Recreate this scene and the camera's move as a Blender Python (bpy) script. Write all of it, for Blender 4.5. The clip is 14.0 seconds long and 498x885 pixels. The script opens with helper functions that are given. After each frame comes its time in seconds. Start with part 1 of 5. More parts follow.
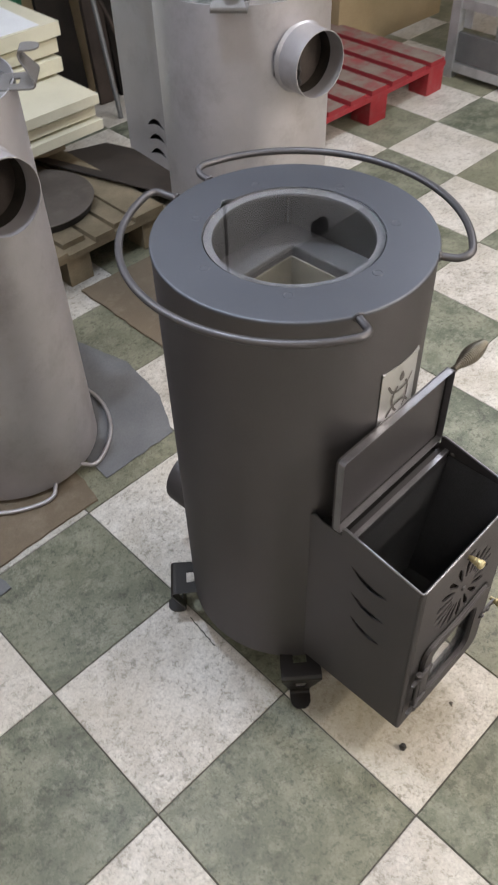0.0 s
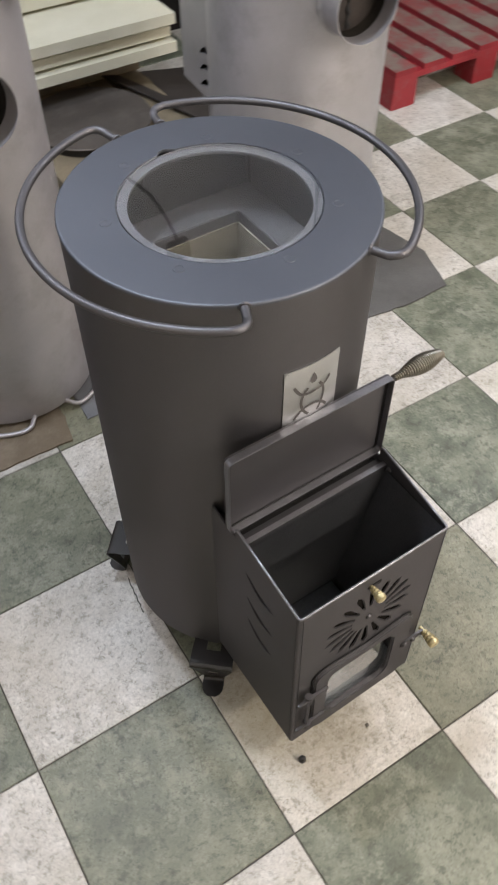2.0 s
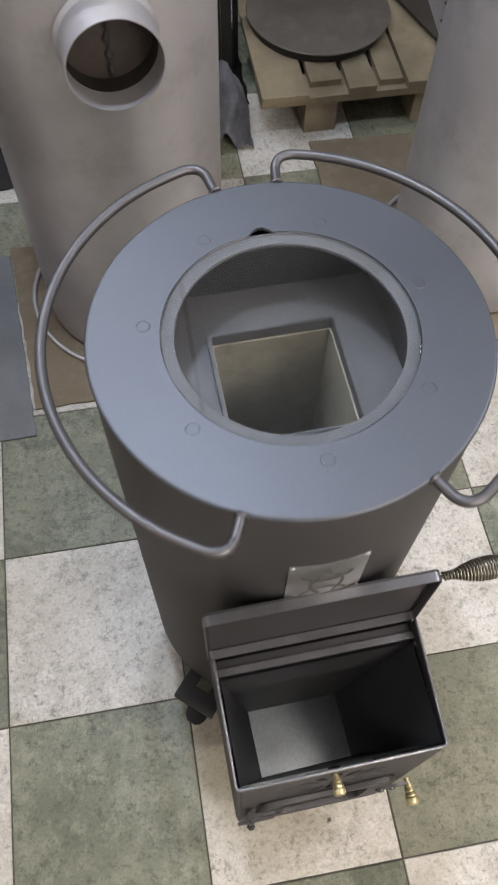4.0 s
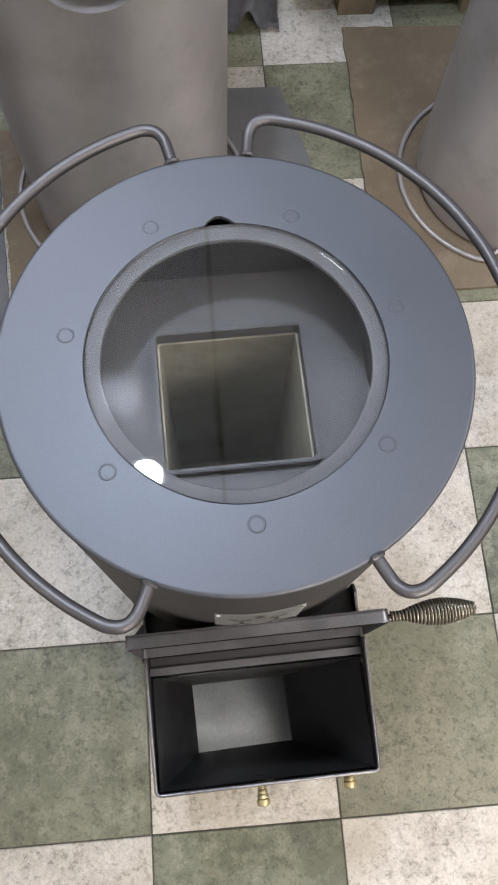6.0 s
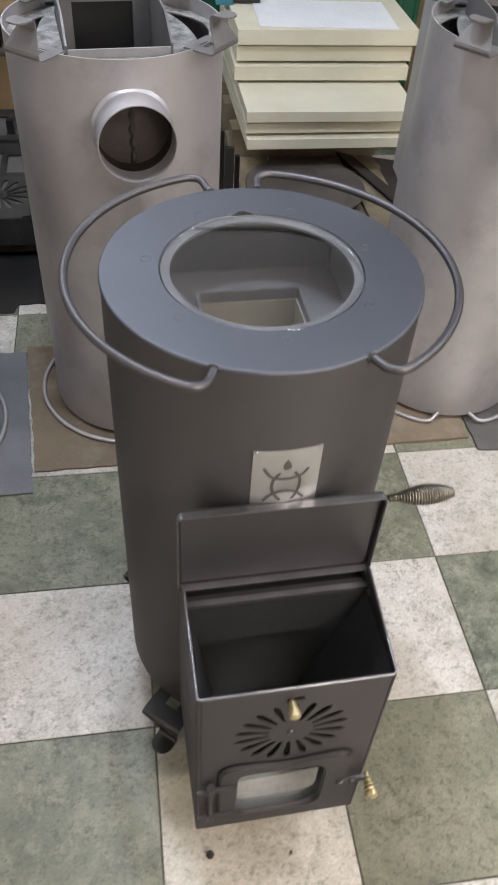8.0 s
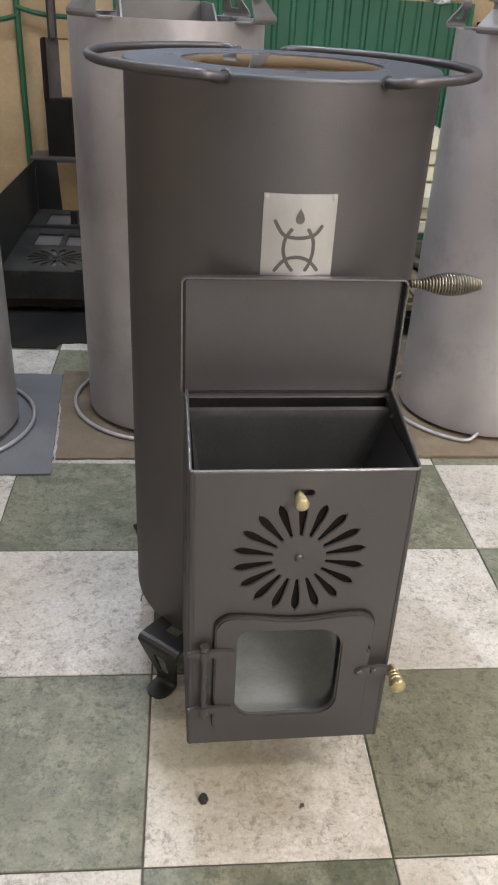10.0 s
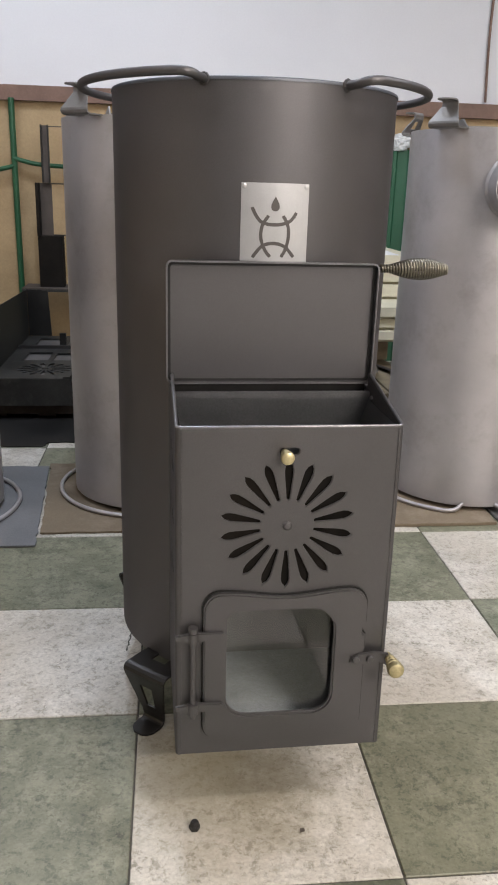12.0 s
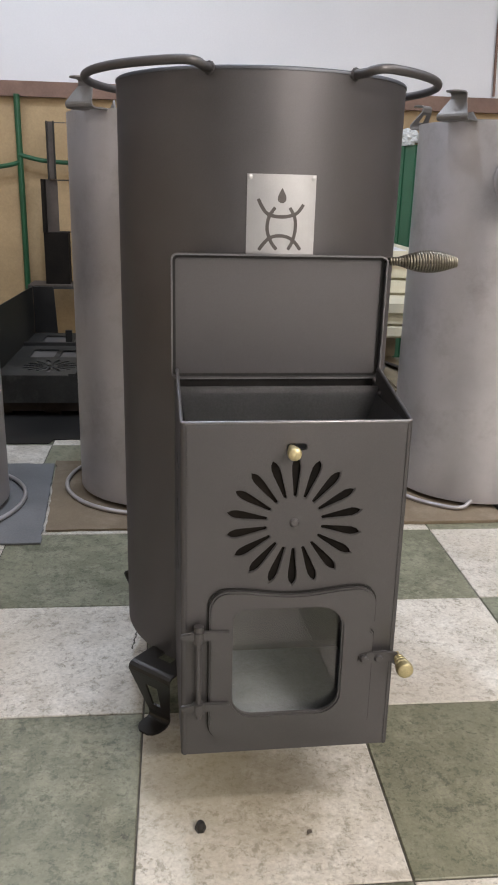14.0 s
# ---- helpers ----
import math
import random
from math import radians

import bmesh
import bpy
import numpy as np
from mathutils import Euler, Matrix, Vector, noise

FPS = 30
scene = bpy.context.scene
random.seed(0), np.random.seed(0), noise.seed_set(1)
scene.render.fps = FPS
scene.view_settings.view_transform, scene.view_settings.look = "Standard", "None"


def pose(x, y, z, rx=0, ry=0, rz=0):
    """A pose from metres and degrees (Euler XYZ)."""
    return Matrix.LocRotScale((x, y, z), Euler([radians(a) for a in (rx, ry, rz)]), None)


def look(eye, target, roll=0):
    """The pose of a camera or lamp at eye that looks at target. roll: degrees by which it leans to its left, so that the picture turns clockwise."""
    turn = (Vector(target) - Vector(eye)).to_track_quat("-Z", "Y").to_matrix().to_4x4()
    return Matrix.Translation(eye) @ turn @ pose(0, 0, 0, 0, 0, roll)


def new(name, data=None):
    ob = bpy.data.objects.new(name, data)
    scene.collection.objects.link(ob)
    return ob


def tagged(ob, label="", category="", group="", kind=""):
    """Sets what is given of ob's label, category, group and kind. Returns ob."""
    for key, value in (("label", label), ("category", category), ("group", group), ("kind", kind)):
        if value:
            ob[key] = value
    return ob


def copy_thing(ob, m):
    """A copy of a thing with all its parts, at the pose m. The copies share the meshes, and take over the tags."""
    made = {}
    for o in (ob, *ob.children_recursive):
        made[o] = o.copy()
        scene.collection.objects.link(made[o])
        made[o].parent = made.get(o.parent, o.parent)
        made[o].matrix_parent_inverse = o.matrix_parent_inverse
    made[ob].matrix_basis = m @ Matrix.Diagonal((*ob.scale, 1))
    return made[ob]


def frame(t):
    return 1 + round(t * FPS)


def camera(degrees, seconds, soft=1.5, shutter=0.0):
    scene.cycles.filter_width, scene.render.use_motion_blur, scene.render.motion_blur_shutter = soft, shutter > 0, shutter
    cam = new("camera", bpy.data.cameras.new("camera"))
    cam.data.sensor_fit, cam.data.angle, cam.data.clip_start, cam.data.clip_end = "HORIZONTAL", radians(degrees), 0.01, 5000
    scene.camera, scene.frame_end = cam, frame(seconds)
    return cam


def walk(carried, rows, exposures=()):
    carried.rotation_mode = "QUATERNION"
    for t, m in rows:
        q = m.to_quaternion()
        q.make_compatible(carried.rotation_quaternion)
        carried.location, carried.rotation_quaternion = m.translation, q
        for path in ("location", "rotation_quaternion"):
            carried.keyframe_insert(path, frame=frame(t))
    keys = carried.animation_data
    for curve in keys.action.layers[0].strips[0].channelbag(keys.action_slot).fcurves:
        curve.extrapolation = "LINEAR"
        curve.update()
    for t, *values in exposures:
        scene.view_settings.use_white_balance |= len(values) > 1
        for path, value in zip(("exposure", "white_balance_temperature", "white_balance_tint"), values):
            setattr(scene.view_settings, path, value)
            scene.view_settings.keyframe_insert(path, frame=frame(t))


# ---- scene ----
cam = camera(35.2, 14.0, soft=1.9, shutter=0.4)
PATH = [
    (0, (-0.533, -0.167, 1.508), (0.404, 0.845, 0.059), -2.2),
    (0.5, (-0.444, -0.223, 1.494), (0.379, 0.814, -0.005), -3.1),
    (1, (-0.411, -0.245, 1.489), (0.4, 0.787, -0.02), -2.9),
    (1.5, (-0.363, -0.258, 1.488), (0.414, 0.787, -0.03), -1.9),
    (2, (-0.249, -0.247, 1.47), (0.431, 0.83, -0.072), 0.0),
    (2.2, (-0.202, -0.232, 1.470), (0.383, 0.853, -0.100), 1.9),
    (2.5, (-0.135, -0.245, 1.493), (0.299, 0.887, -0.097), -1.0),
    (2.8, (-0.066, -0.236, 1.500), (0.273, 0.901, -0.089), 0.5),
    (3, (-0.007, -0.222, 1.504), (0.201, 0.91, -0.132), 2.3),
    (3.3, (0.024, -0.171, 1.510), (0.205, 0.939, -0.139), 4.5),
    (3.5, (0.047, -0.107, 1.52), (0.202, 0.958, -0.166), 3.6),
    (3.7, (0.034, -0.050, 1.526), (0.242, 0.962, -0.127), 4.3),
    (4, (0.044, 0.042, 1.542), (0.232, 0.969, -0.22), 1.9),
    (4.2, (0.056, 0.101, 1.541), (0.288, 0.974, -0.244), 4.1),
    (6.3, (0.148, 0.214, 1.519), (0.239, 0.824, -0.383), 5.0),
    (6.5, (0.146, 0.18, 1.522), (0.246, 0.899, -0.342), 4.8),
    (7, (0.138, 0.059, 1.517), (0.237, 1.033, -0.227), 5.5),
    (7.2, (0.131, 0.002, 1.505), (0.245, 1.073, -0.134), 5.7),
    (7.5, (0.094, -0.12, 1.505), (0.275, 1.133, -0.044), 6.4),
    (7.8, (0.037, -0.251, 1.483), (0.302, 1.086, 0.020), 6.6),
    (8, (0.01, -0.334, 1.461), (0.281, 1.038, 0.032), 4.3),
    (8.2, (-0.001, -0.370, 1.437), (0.279, 1.032, 0.039), 3.1),
    (8.5, (0.003, -0.416, 1.399), (0.297, 1.067, 0.09), 3.2),
    (8.8, (0.031, -0.451, 1.309), (0.246, 1.077, 0.052), 2.7),
    (9, (0.054, -0.486, 1.243), (0.193, 1.083, 0.01), 2.1),
    (9.2, (0.057, -0.515, 1.188), (0.191, 1.082, -0.008), 2.5),
    (11.3, (0.036, -0.719, 0.812), (0.249, 1.153, 0.143), 2.9),
    (11.5, (0.043, -0.726, 0.803), (0.255, 1.157, 0.164), 1.9),
    (12, (0.05, -0.721, 0.791), (0.252, 1.171, 0.176), 1.7),
    (12.5, (0.053, -0.712, 0.787), (0.237, 1.179, 0.165), 1.5),
    (13, (0.053, -0.708, 0.782), (0.236, 1.185, 0.165), 1.5),
    (13.5, (0.052, -0.708, 0.783), (0.235, 1.185, 0.165), 1.6),
    (14, (0.052, -0.707, 0.784), (0.237, 1.185, 0.163), 1.5),
]
walk(cam, [(t, look(eye, target, roll)) for t, eye, target, roll in PATH], [(0, 0.0), (2.8, 0.0), (3.6, -0.06), (6.5, -0.08), (7.2, -0.05), (7.8, 0.0), (8.5, 0.02), (9, 0.06), (11.5, -0.03), (14, -0.05)])

# ---- light ----
world = bpy.data.worlds.new("world")
scene.world = world
world.use_nodes = True
world.node_tree.nodes["Background"].inputs[0].default_value = (0.8, 0.85, 0.9, 1)
world.node_tree.nodes["Background"].inputs[1].default_value = 0.05
CEIL = 3.35
COOL, WARM = (0.83, 0.885, 1.0), (1.0, 0.91, 0.82)
# added lamps: x, y, watts down, watts up, hue
ADDED_LAMPS = [(-0.70, 1.90, 20.0, 18.0, COOL), (2.30, 0.95, 25.0, 20.0, COOL), (-1.60, -0.60, 11.0, 1.0, WARM), (2.15, 0.15, 13.0, 1.0, WARM), (1.2, -0.80, 25.0, 4.0, WARM), (1.7, -2.65, 116.0, 28.0, WARM)]
BULB = (-0.065, 0.92, 2.75, 28.0, (0.75, 0.845, 1.0))
LAMP_Z = 2.42

# ---- materials ----


def nodes_of(name):
    m = bpy.data.materials.new(name)
    m.use_nodes = True
    nt = m.node_tree
    return m, nt, nt.nodes["Principled BSDF"]


def add(nt, kind, **vals):
    n = nt.nodes.new(kind)
    for k, v in vals.items():
        n.inputs[k].default_value = v
    return n


def ramp(nt, src, stops):
    r = nt.nodes.new("ShaderNodeValToRGB")
    e = r.color_ramp.elements
    while len(e) < len(stops):
        e.new(0.5)
    for el, (p, c) in zip(e, stops):
        el.position = p
        el.color = (*c, 1)
    nt.links.new(src, r.inputs[0])
    return r


def mix(nt, fac, a, b, blend="MIX"):
    n = nt.nodes.new("ShaderNodeMix")
    n.data_type = "RGBA"
    n.blend_type = blend
    for sock, v in ((n.inputs[0], fac), (n.inputs[6], a), (n.inputs[7], b)):
        if isinstance(v, (int, float)):
            sock.default_value = v
        elif isinstance(v, tuple):
            sock.default_value = (*v, 1)
        else:
            nt.links.new(v, sock)
    return n.outputs[2]


def surface(name, dark, light, rough=0.5, metal=0.0, scale=6.0, fine=120.0, bump=0.02, spread=0.12, spec=0.5, coat=0.0, dust=None, ior=1.5, tint=None):
    """A worn surface: broad stains between two tones, fine grain in tone, gloss and relief."""
    m, nt, b = nodes_of(name)
    tc = nt.nodes.new("ShaderNodeTexCoord")
    geo = nt.nodes.new("ShaderNodeNewGeometry")
    n1 = add(nt, "ShaderNodeTexNoise", Scale=scale, Detail=6.0, Roughness=0.6)
    n2 = add(nt, "ShaderNodeTexNoise", Scale=fine, Detail=4.0, Roughness=0.7)
    nt.links.new(geo.outputs["Position"], n1.inputs["Vector"])
    nt.links.new(geo.outputs["Position"], n2.inputs["Vector"])
    base = ramp(nt, n1.outputs[0], [(0.3, dark), (0.7, light)])
    grain = ramp(nt, n2.outputs[0], [(0.3, (1 - spread,) * 3), (0.7, (1 + spread,) * 3)])
    col = mix(nt, 1.0, base.outputs[0], grain.outputs[0], "MULTIPLY")
    if dust:
        n3 = add(nt, "ShaderNodeTexNoise", Scale=scale * 2.3, Detail=8.0, Roughness=0.75)
        nt.links.new(geo.outputs["Position"], n3.inputs["Vector"])
        dm = ramp(nt, n3.outputs[0], [(0.5, (0, 0, 0)), (0.75, (dust[3],) * 3)])
        col = mix(nt, dm.outputs[0], col, tuple(dust[:3]))
    nt.links.new(col, b.inputs["Base Color"])
    rr = nt.nodes.new("ShaderNodeMapRange")
    rr.inputs["To Min"].default_value = max(0.03, rough - 0.08)
    rr.inputs["To Max"].default_value = min(1.0, rough + 0.08)
    nt.links.new(n1.outputs[0], rr.inputs["Value"])
    nt.links.new(rr.outputs[0], b.inputs["Roughness"])
    b.inputs["Metallic"].default_value = metal
    b.inputs["Specular IOR Level"].default_value = spec
    b.inputs["Coat Weight"].default_value = coat
    b.inputs["IOR"].default_value = ior
    if tint:
        b.inputs["Specular Tint"].default_value = (*tint, 1)
    bp = add(nt, "ShaderNodeBump", Strength=bump, Distance=0.002)
    nt.links.new(n2.outputs[0], bp.inputs["Height"])
    nt.links.new(bp.outputs[0], b.inputs["Normal"])
    return m


def tile_material(name, dark, mid, light, fleck, pale, rough, stain=None, other=None, least=0.22):
    """Glazed stone-look tile: clouded tone, crackled dark flecks, pale scuffs and pitted relief, shifted from tile to tile."""
    m, nt, b = nodes_of(name)
    info = nt.nodes.new("ShaderNodeObjectInfo")
    geo = nt.nodes.new("ShaderNodeNewGeometry")
    off = nt.nodes.new("ShaderNodeVectorMath")
    off.operation = "MULTIPLY_ADD"
    nt.links.new(info.outputs["Random"], off.inputs[0])
    off.inputs[1].default_value = (37.0, 19.0, 11.0)
    nt.links.new(geo.outputs["Position"], off.inputs[2])
    n1 = add(nt, "ShaderNodeTexNoise", Scale=8.0, Detail=7.0, Roughness=0.62)
    n2 = add(nt, "ShaderNodeTexNoise", Scale=74.0, Detail=6.0, Roughness=0.74, Distortion=0.3)
    n3 = add(nt, "ShaderNodeTexNoise", Scale=22.0, Detail=8.0, Roughness=0.75)
    n5 = add(nt, "ShaderNodeTexNoise", Scale=190.0, Detail=3.0, Roughness=0.6, Distortion=0.2)
    n4 = add(nt, "ShaderNodeTexNoise", Scale=4.5, Detail=7.0, Roughness=0.6)
    for n in (n1, n2, n3, n5):
        nt.links.new(off.outputs[0], n.inputs["Vector"])
    nt.links.new(geo.outputs["Position"], n4.inputs["Vector"])
    base = ramp(nt, n1.outputs[0], [(0.39, dark), (0.5, mid), (0.61, light)])
    pl = ramp(nt, n3.outputs[0], [(0.48, (0, 0, 0)), (0.60, (0.75, 0.75, 0.75))])
    col = mix(nt, pl.outputs[0], base.outputs[0], pale)
    if other:
        hue = ramp(nt, info.outputs["Random"], [(0.30, (0, 0, 0)), (0.95, (0.60, 0.60, 0.60))])
        col = mix(nt, hue.outputs[0], col, other)
    # flecks gather where the broad cloud allows
    fl = ramp(nt, n2.outputs[0], [(0.39, (0.88, 0.88, 0.88)), (0.485, (0, 0, 0))])
    where = ramp(nt, n3.outputs[0], [(0.38, (0.95, 0.95, 0.95)), (0.62, (least,) * 3)])
    fm_ = mix(nt, 1.0, fl.outputs[0], where.outputs[0], "MULTIPLY")
    col = mix(nt, fm_, col, fleck)
    n6 = add(nt, "ShaderNodeTexNoise", Scale=128.0, Detail=5.0, Roughness=0.65, Distortion=0.4)
    nt.links.new(off.outputs[0], n6.inputs["Vector"])
    pit = ramp(nt, n6.outputs[0], [(0.56, (0, 0, 0)), (0.66, (0.75, 0.75, 0.75))])
    patch = ramp(nt, n1.outputs[0], [(0.40, (1, 1, 1)), (0.62, (0.30, 0.30, 0.30))])
    col = mix(nt, mix(nt, 1.0, pit.outputs[0], patch.outputs[0], "MULTIPLY"), col, tuple(c * 0.85 for c in fleck))
    gr = ramp(nt, n5.outputs[0], [(0.32, (0.84, 0.84, 0.84)), (0.68, (1.12, 1.12, 1.11))])
    col = mix(nt, 1.0, col, gr.outputs[0], "MULTIPLY")
    rv = nt.nodes.new("ShaderNodeMapRange")
    rv.inputs["To Min"].default_value = 0.90
    rv.inputs["To Max"].default_value = 1.08
    nt.links.new(info.outputs["Random"], rv.inputs["Value"])
    col = mix(nt, 1.0, col, rv.outputs[0], "MULTIPLY")
    dirt = ramp(nt, n4.outputs[0], [(0.46, (0, 0, 0)), (0.68, (0.50, 0.50, 0.50))])
    col = mix(nt, dirt.outputs[0], col, tuple(c * k for c, k in zip(mid, (0.78, 0.745, 0.66))))
    if stain:
        # an old rusty spill on the floor round one spot
        warp = nt.nodes.new("ShaderNodeVectorMath")
        warp.operation = "MULTIPLY_ADD"
        nt.links.new(n3.outputs[1], warp.inputs[0])
        warp.inputs[1].default_value = (0.22, 0.22, 0.0)
        nt.links.new(geo.outputs["Position"], warp.inputs[2])
        dist = nt.nodes.new("ShaderNodeVectorMath")
        dist.operation = "DISTANCE"
        nt.links.new(warp.outputs[0], dist.inputs[0])
        dist.inputs[1].default_value = (stain[0] + 0.11, stain[1] + 0.11, 0.0)
        sm = ramp(nt, dist.outputs[1], [(0.04, (stain[3],) * 3), (stain[2], (0, 0, 0))])
        col = mix(nt, sm.outputs[0], col, (0.262, 0.226, 0.140))
    nt.links.new(col, b.inputs["Base Color"])
    rr = nt.nodes.new("ShaderNodeMapRange")
    rr.inputs["To Min"].default_value = rough - 0.1
    rr.inputs["To Max"].default_value = rough + 0.18
    nt.links.new(n3.outputs[0], rr.inputs["Value"])
    nt.links.new(rr.outputs[0], b.inputs["Roughness"])
    bp = add(nt, "ShaderNodeBump", Strength=0.22, Distance=0.0012)
    nt.links.new(n2.outputs[0], bp.inputs["Height"])
    nt.links.new(bp.outputs[0], b.inputs["Normal"])
    return m


PAINT = surface("stove_paint", (0.1195, 0.1145, 0.1185), (0.145, 0.139, 0.144), rough=0.46, metal=0.80, scale=3, fine=900, bump=0.06, spread=0.10, tint=(0.42, 0.40, 0.40))
# stove paint tinted bluer for the top plate: cool overhead light in the colour
PAINT_COOL_LIT = surface("stove_paint_cool_lit", (0.118, 0.123, 0.139), (0.142, 0.148, 0.166), rough=0.52, metal=0.80, scale=3, fine=900, bump=0.06, spread=0.10, tint=(0.42, 0.42, 0.44))
# black glossy legs; shade under the shell is in the colour too
LEG_PAINT_SHADED = surface("leg_paint_shaded", (0.013, 0.0112, 0.0100), (0.020, 0.0175, 0.0155), rough=0.38, scale=9, fine=500, bump=0.06, spread=0.2)
# lighter paint for rims: the highlight that edges catch is put into the colour
EDGE_HIGHLIGHT = surface("edge_highlight_paint", (0.205, 0.200, 0.212), (0.285, 0.278, 0.292), rough=0.36, metal=0.85, scale=18, fine=500, bump=0.05, tint=(0.5, 0.5, 0.5))
PAINT_IN = surface("firebox_paint", (0.205, 0.207, 0.218), (0.285, 0.287, 0.302), rough=0.38, metal=0.80, scale=4, fine=400, bump=0.0, tint=(0.6, 0.6, 0.62))
STEEL = surface("raw_steel", (0.378, 0.362, 0.370), (0.520, 0.502, 0.516), rough=0.44, metal=0.60, scale=3.2, fine=500, bump=0.05, spread=0.05, dust=(0.19, 0.155, 0.135, 0.4))
LEG_STEEL = surface("leg_steel", (0.16, 0.152, 0.148), (0.225, 0.214, 0.208), rough=0.42, metal=0.5, scale=9, fine=400, bump=0.05, spread=0.08)
SHEET = surface("scaled_sheet", (0.028, 0.022, 0.018), (0.062, 0.050, 0.042), rough=0.7, metal=0.2, scale=7, fine=220, bump=0.06)
WOOL = surface("mineral_wool", (0.07, 0.068, 0.066), (0.36, 0.35, 0.335), rough=0.95, scale=34, fine=260, bump=0.6, spread=0.3)
STEEL_DARK = surface("dark_steel", (0.018, 0.017, 0.0165), (0.05, 0.047, 0.045), rough=0.5, metal=0.4, scale=5, fine=300, bump=0.06)
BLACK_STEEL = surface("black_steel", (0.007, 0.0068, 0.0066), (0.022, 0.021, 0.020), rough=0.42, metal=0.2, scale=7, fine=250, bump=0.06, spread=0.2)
# dark trough steel, darkened further to carry the shadow it lies in
TROUGH = surface("trough_steel_shaded", (0.024, 0.024, 0.023), (0.058, 0.057, 0.054), rough=0.45, metal=0.4, scale=7, fine=260, bump=0.06, spread=0.18, dust=(0.13, 0.125, 0.115, 0.5))
TAR = surface("tarred_board", (0.005, 0.0045, 0.004), (0.016, 0.0125, 0.010), rough=0.9, spec=0.15, scale=7, fine=150, bump=0.15)
SOOT = surface("sooted_steel", (0.022, 0.021, 0.021), (0.05, 0.048, 0.046), rough=0.6, metal=0.2, scale=8, fine=300, bump=0.05)
LINER = surface("chamber_steel", (0.115, 0.117, 0.118), (0.165, 0.167, 0.167), rough=0.5, metal=0.4, scale=7, fine=300, bump=0.05)
ASH = surface("chamber_brick", (0.192, 0.180, 0.138), (0.285, 0.270, 0.212), rough=0.7, scale=14, fine=160, bump=0.2, dust=(0.10, 0.08, 0.055, 0.5))
# near-black walls, far darker than the chamber floor plate
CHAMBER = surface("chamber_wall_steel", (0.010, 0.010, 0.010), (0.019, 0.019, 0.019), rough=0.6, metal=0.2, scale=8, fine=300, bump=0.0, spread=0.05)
TRAY = surface("tray_steel", (0.052, 0.051, 0.052), (0.077, 0.076, 0.077), rough=0.6, metal=0.2, scale=9, fine=300, bump=0.0)
GASKET = surface("gasket", (0.042, 0.044, 0.047), (0.056, 0.058, 0.062), rough=0.75, scale=20, fine=400, bump=0.0, spread=0.04)
NICKEL = surface("brushed_nickel", (0.50, 0.50, 0.505), (0.60, 0.60, 0.605), rough=0.34, metal=0.9, scale=14, fine=700, bump=0.03, spread=0.05)
ETCH = surface("etched_mark", (0.062, 0.055, 0.052), (0.095, 0.086, 0.081), rough=0.6, scale=20, fine=300)
BRASS = surface("brass", (0.50, 0.43, 0.24), (0.62, 0.54, 0.33), rough=0.4, metal=0.9, scale=60, fine=500, bump=0.03)
SPRING = surface("spring_steel", (0.155, 0.142, 0.112), (0.235, 0.214, 0.172), rough=0.33, metal=0.9, scale=40, fine=400)
TILE_W = tile_material("white_tile", (0.445, 0.415, 0.368), (0.51, 0.478, 0.430), (0.57, 0.538, 0.490), (0.185, 0.168, 0.132), (0.62, 0.592, 0.548), 0.42, (0.10, 0.20, 0.25, 0.70))
TILE_G = tile_material("green_tile", (0.080, 0.091, 0.062), (0.146, 0.158, 0.113), (0.222, 0.228, 0.168), (0.056, 0.060, 0.039), (0.288, 0.294, 0.228), 0.42, None, (0.195, 0.182, 0.122), 0.40)
GROUT = surface("grout", (0.05, 0.047, 0.04), (0.12, 0.11, 0.095), rough=0.9, scale=8, fine=200, bump=0.2)
BOX_CARD = surface("box_cardboard", (0.25, 0.185, 0.10), (0.31, 0.235, 0.135), rough=0.85, scale=4, fine=250, bump=0.08)
CARD = surface("cardboard", (0.142, 0.109, 0.072), (0.186, 0.145, 0.099), rough=0.85, scale=5, fine=250, bump=0.08, dust=(0.36, 0.30, 0.24, 0.4))
MAT_WARM = surface("worn_mat", (0.070, 0.067, 0.063), (0.115, 0.110, 0.104), rough=0.8, scale=6, fine=200, bump=0.15)
MAT_GREY = surface("rubber_mat", (0.115, 0.118, 0.125), (0.165, 0.168, 0.175), rough=0.75, scale=6, fine=200, bump=0.15)
FOAM = surface("foam_board", (0.585, 0.55, 0.415), (0.665, 0.63, 0.495), rough=0.8, scale=7, fine=250, bump=0.15, spread=0.05)
PAPER = surface("paper", (0.70, 0.71, 0.73), (0.78, 0.79, 0.80), rough=0.7, scale=8, fine=200)
WOOD = surface("pallet_wood", (0.15, 0.118, 0.072), (0.27, 0.217, 0.140), rough=0.8, scale=9, fine=180, bump=0.2)
RED = surface("red_paint", (0.22, 0.010, 0.016), (0.29, 0.018, 0.025), rough=0.5, scale=8, fine=160, bump=0.15, dust=(0.22, 0.17, 0.15, 0.5))


